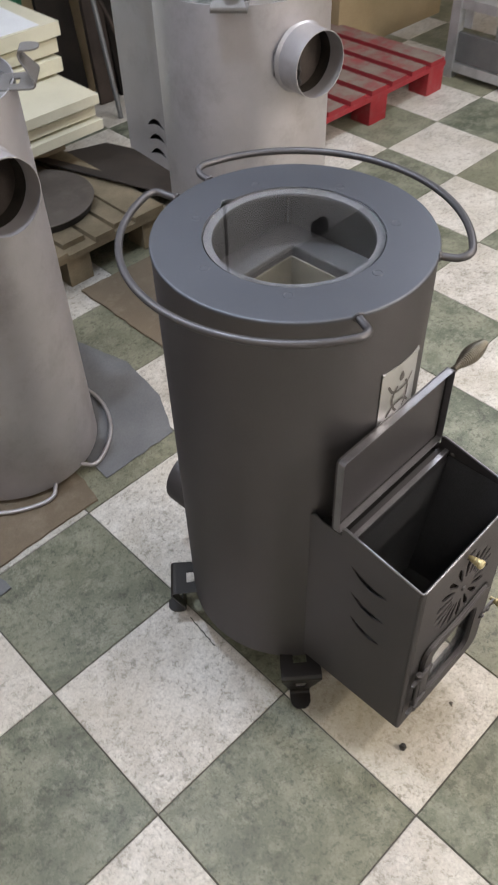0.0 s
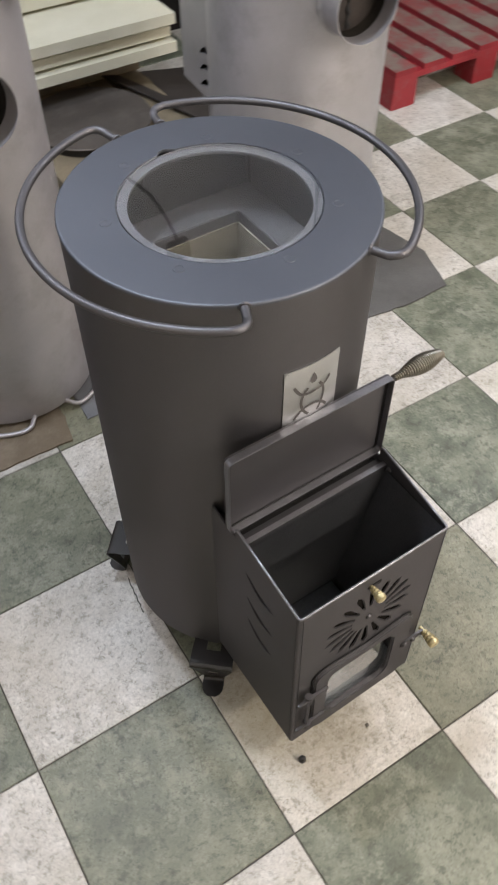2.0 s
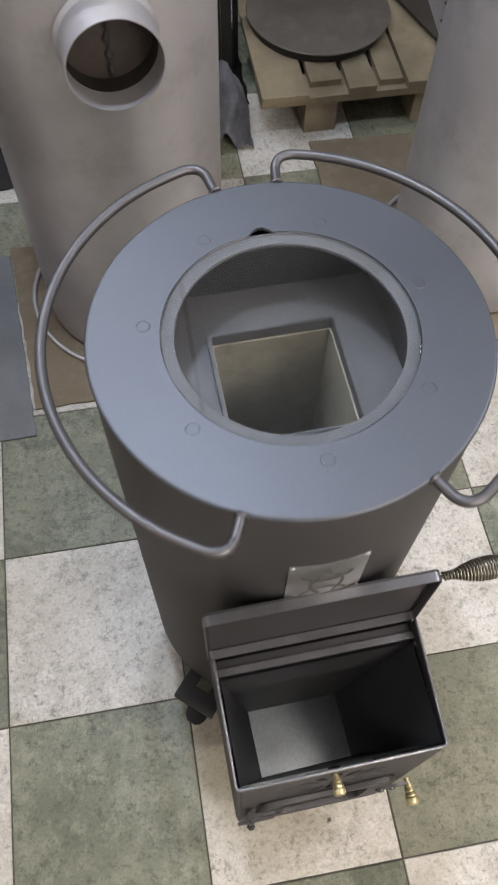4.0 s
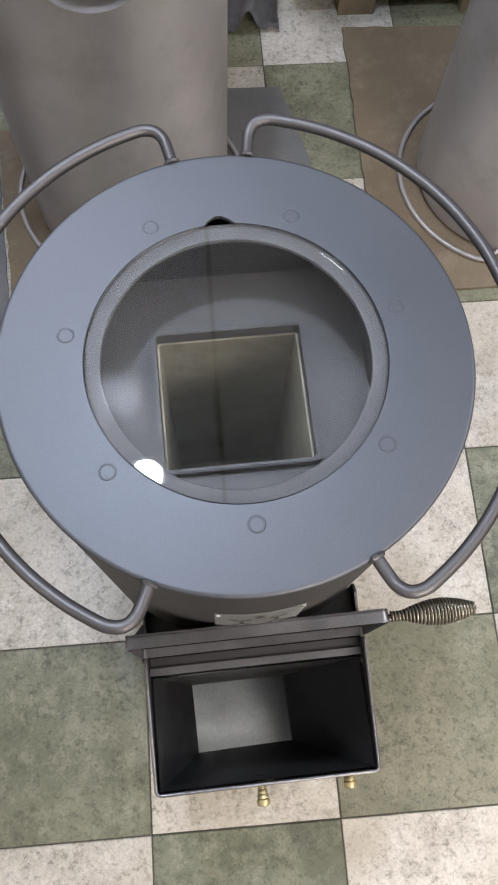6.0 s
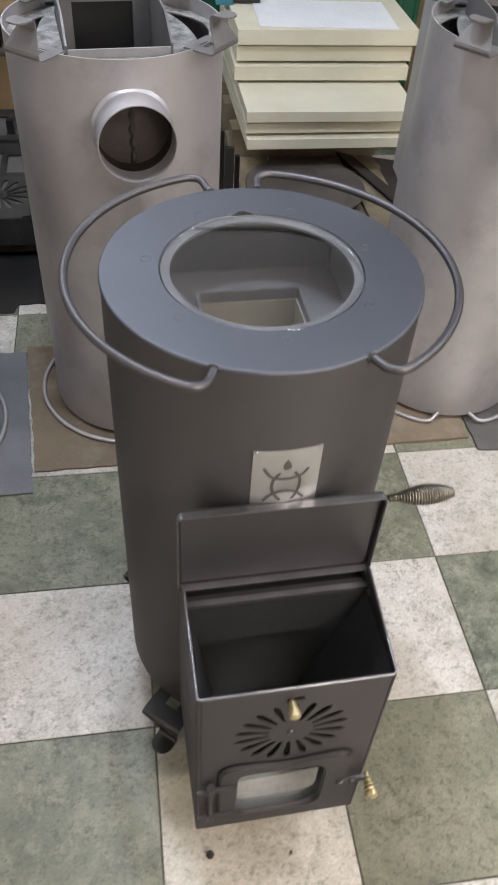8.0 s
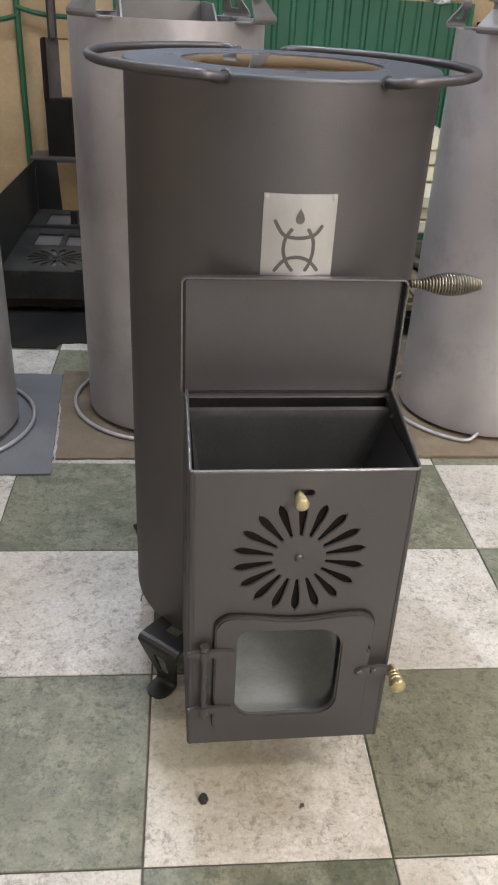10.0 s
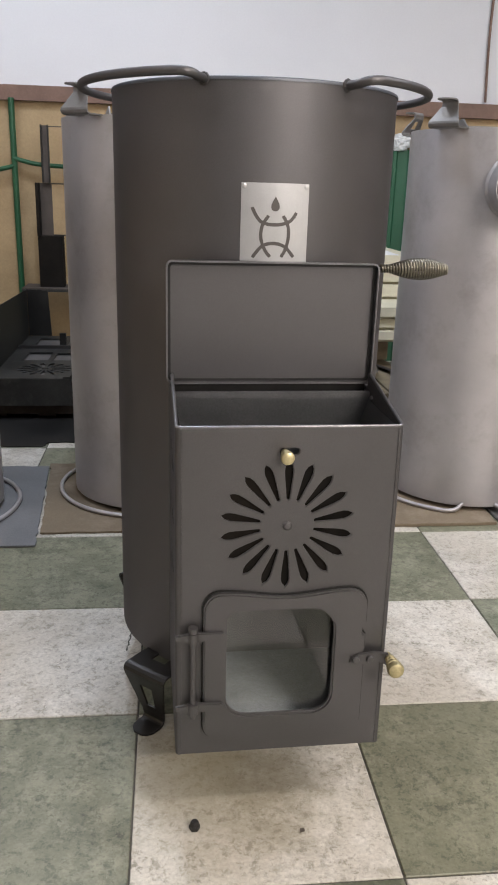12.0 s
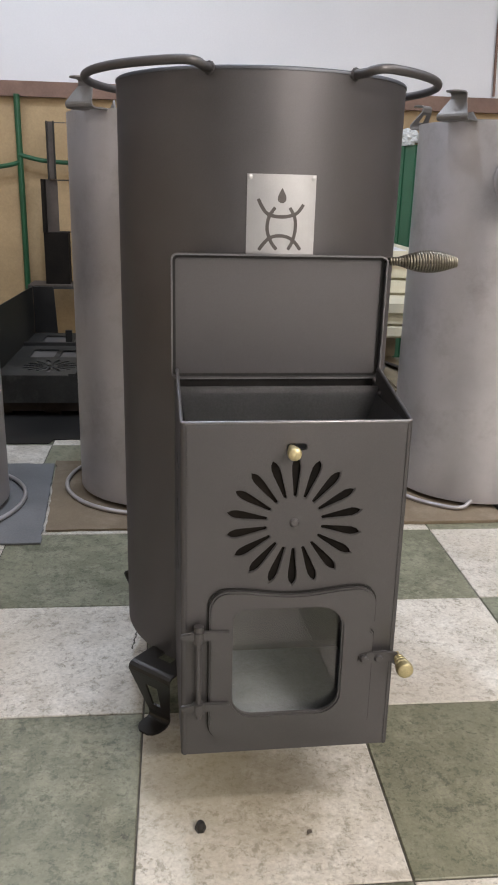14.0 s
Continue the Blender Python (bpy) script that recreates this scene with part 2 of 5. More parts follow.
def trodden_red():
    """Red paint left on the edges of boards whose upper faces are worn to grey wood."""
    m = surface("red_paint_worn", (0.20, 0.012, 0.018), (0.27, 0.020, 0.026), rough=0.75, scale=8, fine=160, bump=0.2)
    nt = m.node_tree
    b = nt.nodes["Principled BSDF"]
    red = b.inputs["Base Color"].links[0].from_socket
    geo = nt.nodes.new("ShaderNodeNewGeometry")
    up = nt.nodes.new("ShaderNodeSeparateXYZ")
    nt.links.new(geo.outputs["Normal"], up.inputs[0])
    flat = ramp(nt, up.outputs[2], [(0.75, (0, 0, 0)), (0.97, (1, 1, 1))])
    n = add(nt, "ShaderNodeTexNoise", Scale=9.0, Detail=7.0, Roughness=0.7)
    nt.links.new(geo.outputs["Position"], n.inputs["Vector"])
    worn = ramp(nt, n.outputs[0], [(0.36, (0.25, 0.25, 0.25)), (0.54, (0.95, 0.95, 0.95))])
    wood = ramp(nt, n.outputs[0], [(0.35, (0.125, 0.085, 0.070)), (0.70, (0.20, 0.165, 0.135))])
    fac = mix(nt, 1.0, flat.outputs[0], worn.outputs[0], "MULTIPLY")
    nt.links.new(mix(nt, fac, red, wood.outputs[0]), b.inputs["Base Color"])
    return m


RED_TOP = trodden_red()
CLAD = surface("cladding_paint", (0.006, 0.065, 0.030), (0.010, 0.092, 0.044), rough=0.5, scale=3, fine=200)
GREEN = surface("green_sheet", (0.008, 0.060, 0.024), (0.013, 0.085, 0.036), rough=0.42, scale=3, fine=200)
OSB = surface("wood_panel", (0.31, 0.215, 0.112), (0.44, 0.32, 0.18), rough=0.7, scale=4, fine=120, bump=0.1, spread=0.1)
BROWN = surface("dark_timber", (0.022, 0.017, 0.014), (0.05, 0.037, 0.030), rough=0.85, spec=0.2, scale=9, fine=150)
DISC = surface("plate_steel", (0.085, 0.071, 0.060), (0.15, 0.128, 0.110), rough=0.5, metal=0.3, scale=5, fine=300, bump=0.05, dust=(0.19, 0.165, 0.145, 0.7))
FLUE_DARK = surface("flue_dark", (0.008, 0.0065, 0.005), (0.035, 0.028, 0.022), rough=0.8, spec=0.3, scale=16, fine=240, bump=0.1, spread=0.2)
RUST = surface("rusty_sheet", (0.040, 0.031, 0.026), (0.085, 0.068, 0.058), rough=0.65, scale=14, fine=240, bump=0.08, spread=0.2)
DAMPER = surface("rusty_damper", (0.026, 0.019, 0.015), (0.062, 0.048, 0.040), rough=0.7, scale=14, fine=240, bump=0.08, spread=0.2)
PALE_TRAY = surface("ash_plate", (0.215, 0.237, 0.262), (0.295, 0.322, 0.35), rough=0.6, scale=11, fine=260, bump=0.08, spread=0.15, dust=(0.16, 0.165, 0.155, 0.6))
RAIL = surface("stained_rail", (0.13, 0.075, 0.055), (0.21, 0.125, 0.092), rough=0.6, scale=9, fine=150)
CEILING = surface("grey_ceiling", (0.27, 0.28, 0.30), (0.33, 0.34, 0.36), rough=0.85, scale=1.5, fine=120, bump=0.06, spread=0.02)
WALL = surface("white_wall", (0.67, 0.67, 0.69), (0.71, 0.71, 0.73), rough=0.85, scale=1.5, fine=120, bump=0.06, spread=0.02)
GALV = surface("galvanized", (0.42, 0.43, 0.44), (0.58, 0.59, 0.60), rough=0.4, metal=0.7, scale=16, fine=200)
FILM = surface("plastic_film", (0.45, 0.47, 0.48), (0.7, 0.72, 0.73), rough=0.25, scale=20, fine=90, bump=0.5)
BLUE = surface("blue_plastic", (0.03, 0.16, 0.22), (0.05, 0.22, 0.29), rough=0.45)
BLACK = surface("black_plastic", (0.012, 0.012, 0.013), (0.025, 0.025, 0.026), rough=0.5)
FABRIC = surface("grey_fabric", (0.10, 0.10, 0.115), (0.22, 0.22, 0.24), rough=0.95, scale=25, fine=350, bump=0.4)


def glass_material(name, ior, hue):
    m, nt, b = nodes_of(name)
    b.inputs["Base Color"].default_value = (*hue, 1)
    b.inputs["Roughness"].default_value = 0.015
    b.inputs["Transmission Weight"].default_value = 1.0
    b.inputs["IOR"].default_value = ior
    return m


GLASS = glass_material("coated_glass", 1.53, (0.955, 0.945, 0.952))
DOOR_GLASS = glass_material("door_glass", 1.5, (0.97, 0.96, 0.945))


def lamp_material():
    m, nt, b = nodes_of("lamp_diffuser")
    b.inputs["Emission Color"].default_value = (1.0, 0.97, 0.93, 1)
    b.inputs["Emission Strength"].default_value = 3.0
    return m


LAMP = lamp_material()

# ---- mesh tools ----


def part(name, bm, material, parent=None, label=""):
    me = bpy.data.meshes.new(name)
    bmesh.ops.recalc_face_normals(bm, faces=bm.faces[:])
    bm.to_mesh(me)
    bm.free()
    me.materials.append(material)
    ob = new(name, me)
    if parent is not None:
        ob.parent = parent
    if label:
        ob["label"] = label
    return ob


def smooth(ob, angle=35):
    me = ob.data
    for p in me.polygons:
        p.use_smooth = True
    me.set_sharp_from_angle(angle=radians(angle))
    return ob


def bevelled(bm, w, seg=2):
    bmesh.ops.bevel(bm, geom=[e for e in bm.edges if len(e.link_faces) == 2 and e.calc_face_angle(0) > 0.6], offset=w, segments=seg, affect="EDGES", clamp_overlap=True)
    return bm


def block(x0, x1, y0, y1, z0, z1, bevel=0.0, bm=None, seg=2):
    own = bmesh.new()
    vs = [own.verts.new((x, y, z)) for x in (x0, x1) for y in (y0, y1) for z in (z0, z1)]
    for f in ((0, 1, 3, 2), (4, 6, 7, 5), (0, 4, 5, 1), (2, 3, 7, 6), (0, 2, 6, 4), (1, 5, 7, 3)):
        own.faces.new([vs[i] for i in f])
    if bevel:
        bevelled(own, bevel, seg)
    return join(bm, own)


def join(bm, own):
    if bm is None:
        return own
    me = bpy.data.meshes.new("scratch")
    own.to_mesh(me)
    own.free()
    bm.from_mesh(me)
    bpy.data.meshes.remove(me)
    return bm


def moved(bm, m):
    bmesh.ops.transform(bm, matrix=m, verts=bm.verts[:])
    return bm


def lathe(profile, n=64, close=False, bm=None, a0=0.0, a1=360.0):
    """Turns (r, z) points round the z axis."""
    bm = bm or bmesh.new()
    full = abs(a1 - a0 - 360) < 1e-6
    k = n if full else n + 1
    rings = []
    for r, z in profile:
        if r < 1e-6:
            rings.append([bm.verts.new((0, 0, z))] * k)
        else:
            rings.append([bm.verts.new((r * math.cos(radians(a0 + (a1 - a0) * i / n)), r * math.sin(radians(a0 + (a1 - a0) * i / n)), z)) for i in range(k)])
    pairs = list(zip(rings, rings[1:])) + ([(rings[-1], rings[0])] if close else [])
    for p, q in pairs:
        for i in range(n):
            j = (i + 1) % k
            vs = []
            for v in (p[i], p[j], q[j], q[i]):
                if v not in vs:
                    vs.append(v)
            if len(vs) > 2:
                bm.faces.new(vs)
    return bm


def rod(points, radius, sides=10, closed=False, bm=None):
    """A round bar swept along points; radius is one number or one for each point."""
    bm = bm or bmesh.new()
    pts = [Vector(p) for p in points]
    rad = radius if isinstance(radius, (list, tuple)) else [radius] * len(pts)
    n = len(pts)
    prev, rings = None, []
    for i, p in enumerate(pts):
        a = pts[(i - 1) % n] if closed or i else p
        c = pts[(i + 1) % n] if closed or i < n - 1 else p
        t = (c - a).normalized()
        if prev is None:
            u = t.cross(Vector((0, 0, 1)) if abs(t.z) < 0.9 else Vector((1, 0, 0))).normalized()
        else:
            u = (prev - t * prev.dot(t)).normalized()
        prev = u
        w = t.cross(u)
        rings.append([bm.verts.new(p + (u * math.cos(k * math.tau / sides) + w * math.sin(k * math.tau / sides)) * rad[i]) for k in range(sides)])
    for i in range(n if closed else n - 1):
        p, q = rings[i], rings[(i + 1) % n]
        for k in range(sides):
            bm.faces.new((p[k], p[(k + 1) % sides], q[(k + 1) % sides], q[k]))
    if not closed:
        bm.faces.new(rings[0][::-1])
        bm.faces.new(rings[-1])
    return bm


def spline(points, steps=8, closed=False):
    """A smooth curve through points."""
    P = [Vector(p) for p in points]
    n, out = len(P), []
    for i in range(n if closed else n - 1):
        if closed:
            a, b, c, d = P[i - 1], P[i], P[(i + 1) % n], P[(i + 2) % n]
        else:
            a, b, c, d = P[max(i - 1, 0)], P[i], P[i + 1], P[min(i + 2, n - 1)]
        for s in range(steps):
            t = s / steps
            out.append(0.5 * (2 * b + (c - a) * t + (2 * a - 5 * b + 4 * c - d) * t * t + (3 * b - a - 3 * c + d) * t ** 3))
    if not closed:
        out.append(P[-1])
    return out


def sheet(loops, thick, m=None, bevel=0.0):
    """A flat plate of that thickness in x and y, rising along z; loops after the first are holes."""
    bm = bmesh.new()
    edges = []
    for lp in loops:
        vs = [bm.verts.new((p[0], p[1], 0)) for p in lp]
        edges += [bm.edges.new((vs[i], vs[(i + 1) % len(vs)])) for i in range(len(vs))]
    bmesh.ops.triangle_fill(bm, use_beauty=True, use_dissolve=False, edges=edges)
    g = bmesh.ops.extrude_face_region(bm, geom=bm.faces[:])
    bmesh.ops.translate(bm, vec=(0, 0, thick), verts=[v for v in g["geom"] if isinstance(v, bmesh.types.BMVert)])
    bmesh.ops.recalc_face_normals(bm, faces=bm.faces[:])
    if bevel:
        bmesh.ops.bevel(bm, geom=[e for e in bm.edges if len(e.link_faces) == 2 and e.calc_face_angle(0) > 1.2 and abs(e.verts[0].co.z - e.verts[1].co.z) < 1e-6], offset=bevel, segments=2, affect="EDGES")
    if m is not None:
        moved(bm, m)
    return bm


def round_rect(x0, x1, y0, y1, r, n=6):
    out = []
    for cx, cy, a in ((x1 - r, y1 - r, 0), (x0 + r, y1 - r, 90), (x0 + r, y0 + r, 180), (x1 - r, y0 + r, 270)):
        for i in range(n + 1):
            t = radians(a + 90 * i / n)
            out.append((cx + r * math.cos(t), cy + r * math.sin(t)))
    return out


def circle(cx, cy, r, n=32):
    return [(cx + r * math.cos(math.tau * i / n), cy + r * math.sin(math.tau * i / n)) for i in range(n)]


def root(name, m, label, category, group=""):
    ob = new(name)
    ob.empty_display_size = 0.05
    ob.matrix_world = m
    return tagged(ob, label, category, group)


FRONT = Matrix(((1, 0, 0, 0), (0, 0, 1, 0), (0, 1, 0, 0), (0, 0, 0, 1)))  # plate x, y, thickness -> world x, z, +y

# ---- the room ----
S = 0.333
X0, X1, Y0, Y1 = -2.4, 4.6, -2.9, 3.05

bm = block(X0 - 0.2, X1 + 0.2, Y0 - 0.2, Y1 + 0.2, -0.2, -0.0025)
floor = tagged(part("floor", bm, GROUT), "checkerboard floor of white and green glazed tiles", "floor", kind="structure")


def wall(name, x0, x1, y0, y1, z0, z1, mat, label):
    return tagged(part(name, block(x0, x1, y0, y1, z0, z1), mat), label, "wall", kind="structure")


wall("wall_north", X0, X1, Y1, Y1 + 0.15, 0, CEIL, WALL, "white painted wall above wooden panelling")
wall("wall_south", X0, X1, Y0 - 0.15, Y0, 0, CEIL, WALL, "plain white painted wall")
wall("wall_west", X0 - 0.15, X0, Y0 - 0.15, Y1 + 0.15, 0, CEIL, WALL, "plain white painted wall")
wall("wall_east", X1, X1 + 0.15, Y0 - 0.15, Y1 + 0.15, 0, CEIL, WALL, "plain white painted wall")
tagged(part("ceiling", block(X0 - 0.15, X1 + 0.15, Y0 - 0.15, Y1 + 0.15, CEIL, CEIL + 0.12), CEILING), "plain dull grey ceiling", "ceiling", kind="structure")

# unseen side-wall panels, added to dim and warm low reflections
for nm, a, b in (("wall_panel", X0 + 0.002, X0 + 0.03), ("wall_panel", X1 - 0.03, X1 - 0.002)):
    tagged(part(nm, block(a, b, Y0, Y1 - 0.065, 0, 1.135, 0.002), OSB), "tan wood fibre panel along the wall", "wall panel", kind="structure")

# unseen linear lamps under the ceiling, added to light the room
for lx, ly, down, up, hue in ADDED_LAMPS:
    fix = root("pendant_light", pose(lx, ly, LAMP_Z), "unseen linear light added under the ceiling", "pendant light", "pendant lights")
    part("housing", block(-0.62, 0.62, -0.11, 0.11, -0.02, 0.02, 0.006), WALL, fix)
    part("diffuser", block(-0.60, 0.60, -0.09, 0.09, -0.034, -0.0205, 0.004), LAMP, fix)
    for px in (-0.5, 0.5):
        part("cord", rod([(px, 0, 0.02), (px, 0, CEIL - LAMP_Z - 0.001)], 0.003, 6), WALL, fix)
    for zz, power, turn in ((-0.04, down, 0), (0.03, up, 180)):
        ld = bpy.data.lights.new("added_lamp", "AREA")
        ld.shape, ld.size, ld.size_y, ld.energy, ld.color = "RECTANGLE", 1.2, 0.18, power, hue
        lo = new("added_lamp", ld)
        lo.matrix_world = pose(lx, ly, LAMP_Z + zz, turn)

bx, by, bz, watts, hue = BULB
bulb = root("ceiling_spot", pose(bx, by, bz), "small round white downlight on a cord", "ceiling lamp")
smooth(part("shade", lathe([(0.02, 0.14), (0.035, 0.13), (0.062, 0.02), (0.062, 0.0), (0.058, 0.0), (0.058, 0.018), (0.031, 0.124), (0.02, 0.132)], 40, True), WALL, bulb))
smooth(part("diffuser", lathe([(0, 0.012), (0.056, 0.012), (0.056, 0.018), (0, 0.018)], 40), LAMP, bulb))
part("cord", rod([(0, 0, 0.13), (0, 0, CEIL - bz - 0.001)], 0.003, 6), WALL, bulb)
ld = bpy.data.lights.new("spot_lamp", "AREA")
ld.shape, ld.size, ld.energy, ld.color = "DISK", 0.10, watts, hue
lo = new("spot_lamp", ld)
lo.matrix_world = pose(bx, by, bz + 0.004)

# ---- the stove ----
CX, CY, R, TOP, BOT = 0.1725, 0.487, 0.2005, 0.918, 0.098


def polar(a, r, z=0.0):
    return (r * math.cos(radians(a)), r * math.sin(radians(a)), z)


def wire_handle(j0, j1, cx, cy, rad, a0, a1, z0, z1, rj, rr=0.0055):
    """A bent round-bar loop: joints on the shell at angles j0 and j1, an arc of its own centre between."""
    def arc(a):
        return (cx + rad * math.cos(radians(a)), cy + rad * math.sin(radians(a)), z1)

    d = 5 if a1 > a0 else -5
    p0, p1 = Vector(polar(j0, rj, z0)), Vector(polar(j1, rj, z0))
    q0, q1 = Vector(arc(a0)), Vector(arc(a1))
    pts = [p0, p0.lerp(q0, 0.35), p0.lerp(q0, 0.8) + Vector((0, 0, 0.001))]
    n = 12
    pts += [Vector(arc(a0 + d + (a1 - a0 - 2 * d) * i / n)) for i in range(n + 1)]
    pts += [p1.lerp(q1, 0.8) + Vector((0, 0, 0.001)), p1.lerp(q1, 0.35), p1]
    return rod(spline(pts, 6), rr, 12)


def hoop_handle(j0, j1, rad, z0, z1, rj, rr=0.0055):
    """A round-bar hoop round the shell: short legs stand out at angles j0 and j1 and bend tightly into the hoop."""
    way = 1 if j1 > j0 else -1

    def bend(j, turn):
        a, b, c = (Vector(polar(x, r, z)) for x, r, z in ((j, rad - 0.021, z0), (j, rad, z1), (j + turn * 5.6, rad, z1)))
        return [a.lerp(b, k / 5).lerp(b.lerp(c, k / 5), k / 5) for k in range(6)]

    pts = [Vector(polar(j0, rj - 0.001, z0))] + bend(j0, way)
    n = 22
    pts += [Vector(polar(j0 + way * 5.6 + (j1 - j0 - way * 11.2) * k / n, rad, z1)) for k in range(1, n)]
    pts += bend(j1, -way)[::-1] + [Vector(polar(j1, rj - 0.001, z0))]
    return rod(spline(pts, 3), rr, 12)


def leg_mesh(h=0.102, slots=(1, 8)):
    """A bent sheet leg: root under the shell, shoulder, cut-out shin and rounded foot, +x outwards, foot at z = 0."""
    def shin(t):
        return (-0.001 - 0.021 * t, h - 0.014 + (0.030 - h) * t, 0.0385 - 0.0175 * t)

    prof = [(-0.070, h, 0.038), (-0.052, h, 0.038), (-0.034, h, 0.039), (-0.012, h, 0.0395), (-0.006, h - 0.001, 0.0395), (-0.0015, h - 0.004, 0.0395), (0.0002, h - 0.009, 0.0392), shin(0), shin(0.22), shin(0.80), shin(1), (-0.023, 0.008, 0.020), (-0.0215, 0.0048, 0.020), (-0.018, 0.0033, 0.020), (-0.012, 0.003, 0.0205), (0.000, 0.003, 0.0195), (0.008, 0.003, 0.015), (0.013, 0.003, 0.008)]
    bm = bmesh.new()
    rows = []
    for x, z, w in prof:
        rows.append([bm.verts.new((x, w * k, z)) for k in (-1, -0.34, 0.34, 1)])
    for i, (p, q) in enumerate(zip(rows, rows[1:])):
        for k in range(3):
            if k == 1 and i in slots:
                continue
            bm.faces.new((p[k], p[k + 1], q[k + 1], q[k]))
    bmesh.ops.recalc_face_normals(bm, faces=bm.faces[:])
    bmesh.ops.solidify(bm, geom=bm.faces[:], thickness=0.003)
    return bm


def drop_shape(cx, cy, s):
    pts = []
    for i in range(20):
        t = math.tau * i / 20
        pts.append((cx + s * math.sin(t) * (math.sin(t / 2) ** 1.3) * 0.8, cy + s * math.cos(t)))
    return pts


stove = root("wood_stove", pose(CX, CY, 0, 0, 0, 1.7), "dark grey painted steel cylinder stove with open feed box", "stove")

bm = lathe([(R - 0.003, TOP - 0.006), (R - 0.003, 0.40), (R - 0.003, BOT), (R, BOT), (R, 0.40), (R, TOP - 0.004), (R - 0.003, TOP - 0.004)], 96)
bmesh.ops.delete(bm, geom=[f for f in bm.faces if f.calc_center_median().y < -0.162 and f.calc_center_median().z < 0.40], context="FACES")
shell = smooth(part("shell", bm, PAINT, stove))
NOTCHED = []
for i in range(144):
    a = 2.5 * i
    d = math.radians(a - 91.5) * 0.1285
    r = 0.1285 + 0.75 * math.sqrt(max(0.0, 0.0105 ** 2 - d * d))
    NOTCHED.append((r * math.cos(radians(a)), r * math.sin(radians(a))))
bm = sheet([circle(0, 0, R - 0.0022, 96), NOTCHED], 0.004, pose(0, 0, TOP - 0.004))
top_plate = part("top_plate", bm, PAINT_COOL_LIT, stove)
smooth(part("plate_edge", lathe([(R - 0.0022, TOP - 0.0045), (R - 0.0022, TOP), (R - 0.0008, TOP - 0.0002), (R + 0.0004, TOP - 0.0009), (R + 0.0010, TOP - 0.0021), (R + 0.0011, TOP - 0.0045)], 96, True), PAINT_COOL_LIT, top_plate), 50)
for k in range(7):
    a = -89.7 + k * 360 / 7
    p = polar(a, 0.145)
    part("weld_plug", lathe([(0.0054, 0.0), (0.0058, 0.0006), (0.0064, 0.0007), (0.0070, 0.0006), (0.0075, 0.0)], 18), PAINT_COOL_LIT, top_plate).matrix_basis = pose(p[0], p[1], TOP)
smooth(part("glass_ledge", lathe([(0.1148, TOP - 0.011), (0.1148, TOP - 0.0075), (0.1155, TOP - 0.0068), (0.1284, TOP - 0.0068), (0.1284, TOP - 0.011)], 72, True), GASKET, stove, "light grey sealing ledge under glass"))
g = smooth(part("cooking_glass", lathe([(0.0, TOP - 0.0062), (0.1268, TOP - 0.0062), (0.1272, TOP - 0.0058), (0.1272, TOP - 0.0018), (0.1266, TOP - 0.0012), (0.0, TOP - 0.0012)], 96), GLASS, stove, "clear round heat-proof glass"))
g.visible_shadow = False
# chamber below the glass: square box with a square riser in its floor
CZ = 0.824
bm = sheet([round_rect(-0.131, 0.131, -0.133, 0.131, 0.004), round_rect(-0.072, 0.068, -0.072, 0.064, 0.004)], 0.004, pose(0, 0, CZ))
part("chamber_floor", bm, TRAY, stove)
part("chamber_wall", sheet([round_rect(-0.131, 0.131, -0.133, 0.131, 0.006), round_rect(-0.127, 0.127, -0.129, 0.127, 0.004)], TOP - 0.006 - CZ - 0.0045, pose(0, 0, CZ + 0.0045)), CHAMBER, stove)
# solid black strips added down the four corners to draw them dark
for sx, sy in ((0.1215, 0.1215), (-0.127, 0.1215), (0.1215, -0.129), (-0.127, -0.129)):
    part("corner_dark_strip", block(sx, sx + 0.0054, sy, sy + 0.0054, CZ + 0.005, TOP - 0.012), TAR, stove)
part("riser", sheet([round_rect(-0.0755, 0.0715, -0.0755, 0.0670, 0.006), round_rect(-0.0712, 0.0672, -0.0712, 0.0628, 0.004)], 0.42, pose(0, 0, CZ - 0.406), 0.0012), TRAY, stove)
part("riser_lining", sheet([round_rect(-0.0710, 0.0670, -0.0710, 0.0626, 0.003), round_rect(-0.0690, 0.0650, -0.0690, 0.0606, 0.002)], 0.402, pose(0, 0, CZ - 0.406)), ASH, stove)
part("riser_floor", block(-0.075, 0.071, -0.075, 0.0665, CZ - 0.416, CZ - 0.4065), ASH, stove)
part("bottom_plate", moved(lathe([(0, BOT + 0.006), (R - 0.0035, BOT + 0.006), (R - 0.0035, BOT + 0.009), (0, BOT + 0.009)], 64), Matrix()), PAINT, stove)
for j0, j1 in ((244.8, 101.3), (-63.2, 81.6)):
    smooth(part("lifting_handle", hoop_handle(j0, j1, 0.2425, TOP - 0.0035, TOP + 0.0005, R), PAINT, stove, "bent round-bar lifting handle"))
    for j in (j0, j1):
        bead = [(0.0058 * math.cos(math.tau * k / 10), 0.0058 * math.sin(math.tau * k / 10), 0) for k in range(10)]
        part("weld_bead", rod(bead, 0.0022, 6, True), PAINT, stove).matrix_basis = Matrix.Translation(polar(j, R + 0.001, TOP - 0.0035)) @ pose(0, 0, 0, 0, 90, j)
LEG = None
for a in (228, 138, 48, -42):
    if LEG is None:
        LEG = part("leg", leg_mesh(), LEG_PAINT_SHADED, stove)
        ob = LEG
    else:
        ob = new("leg", LEG.data)
        ob.parent = stove
    p = polar(a, 0.252)
    ob.matrix_basis = pose(p[0], p[1], 0, 0, 0, a)
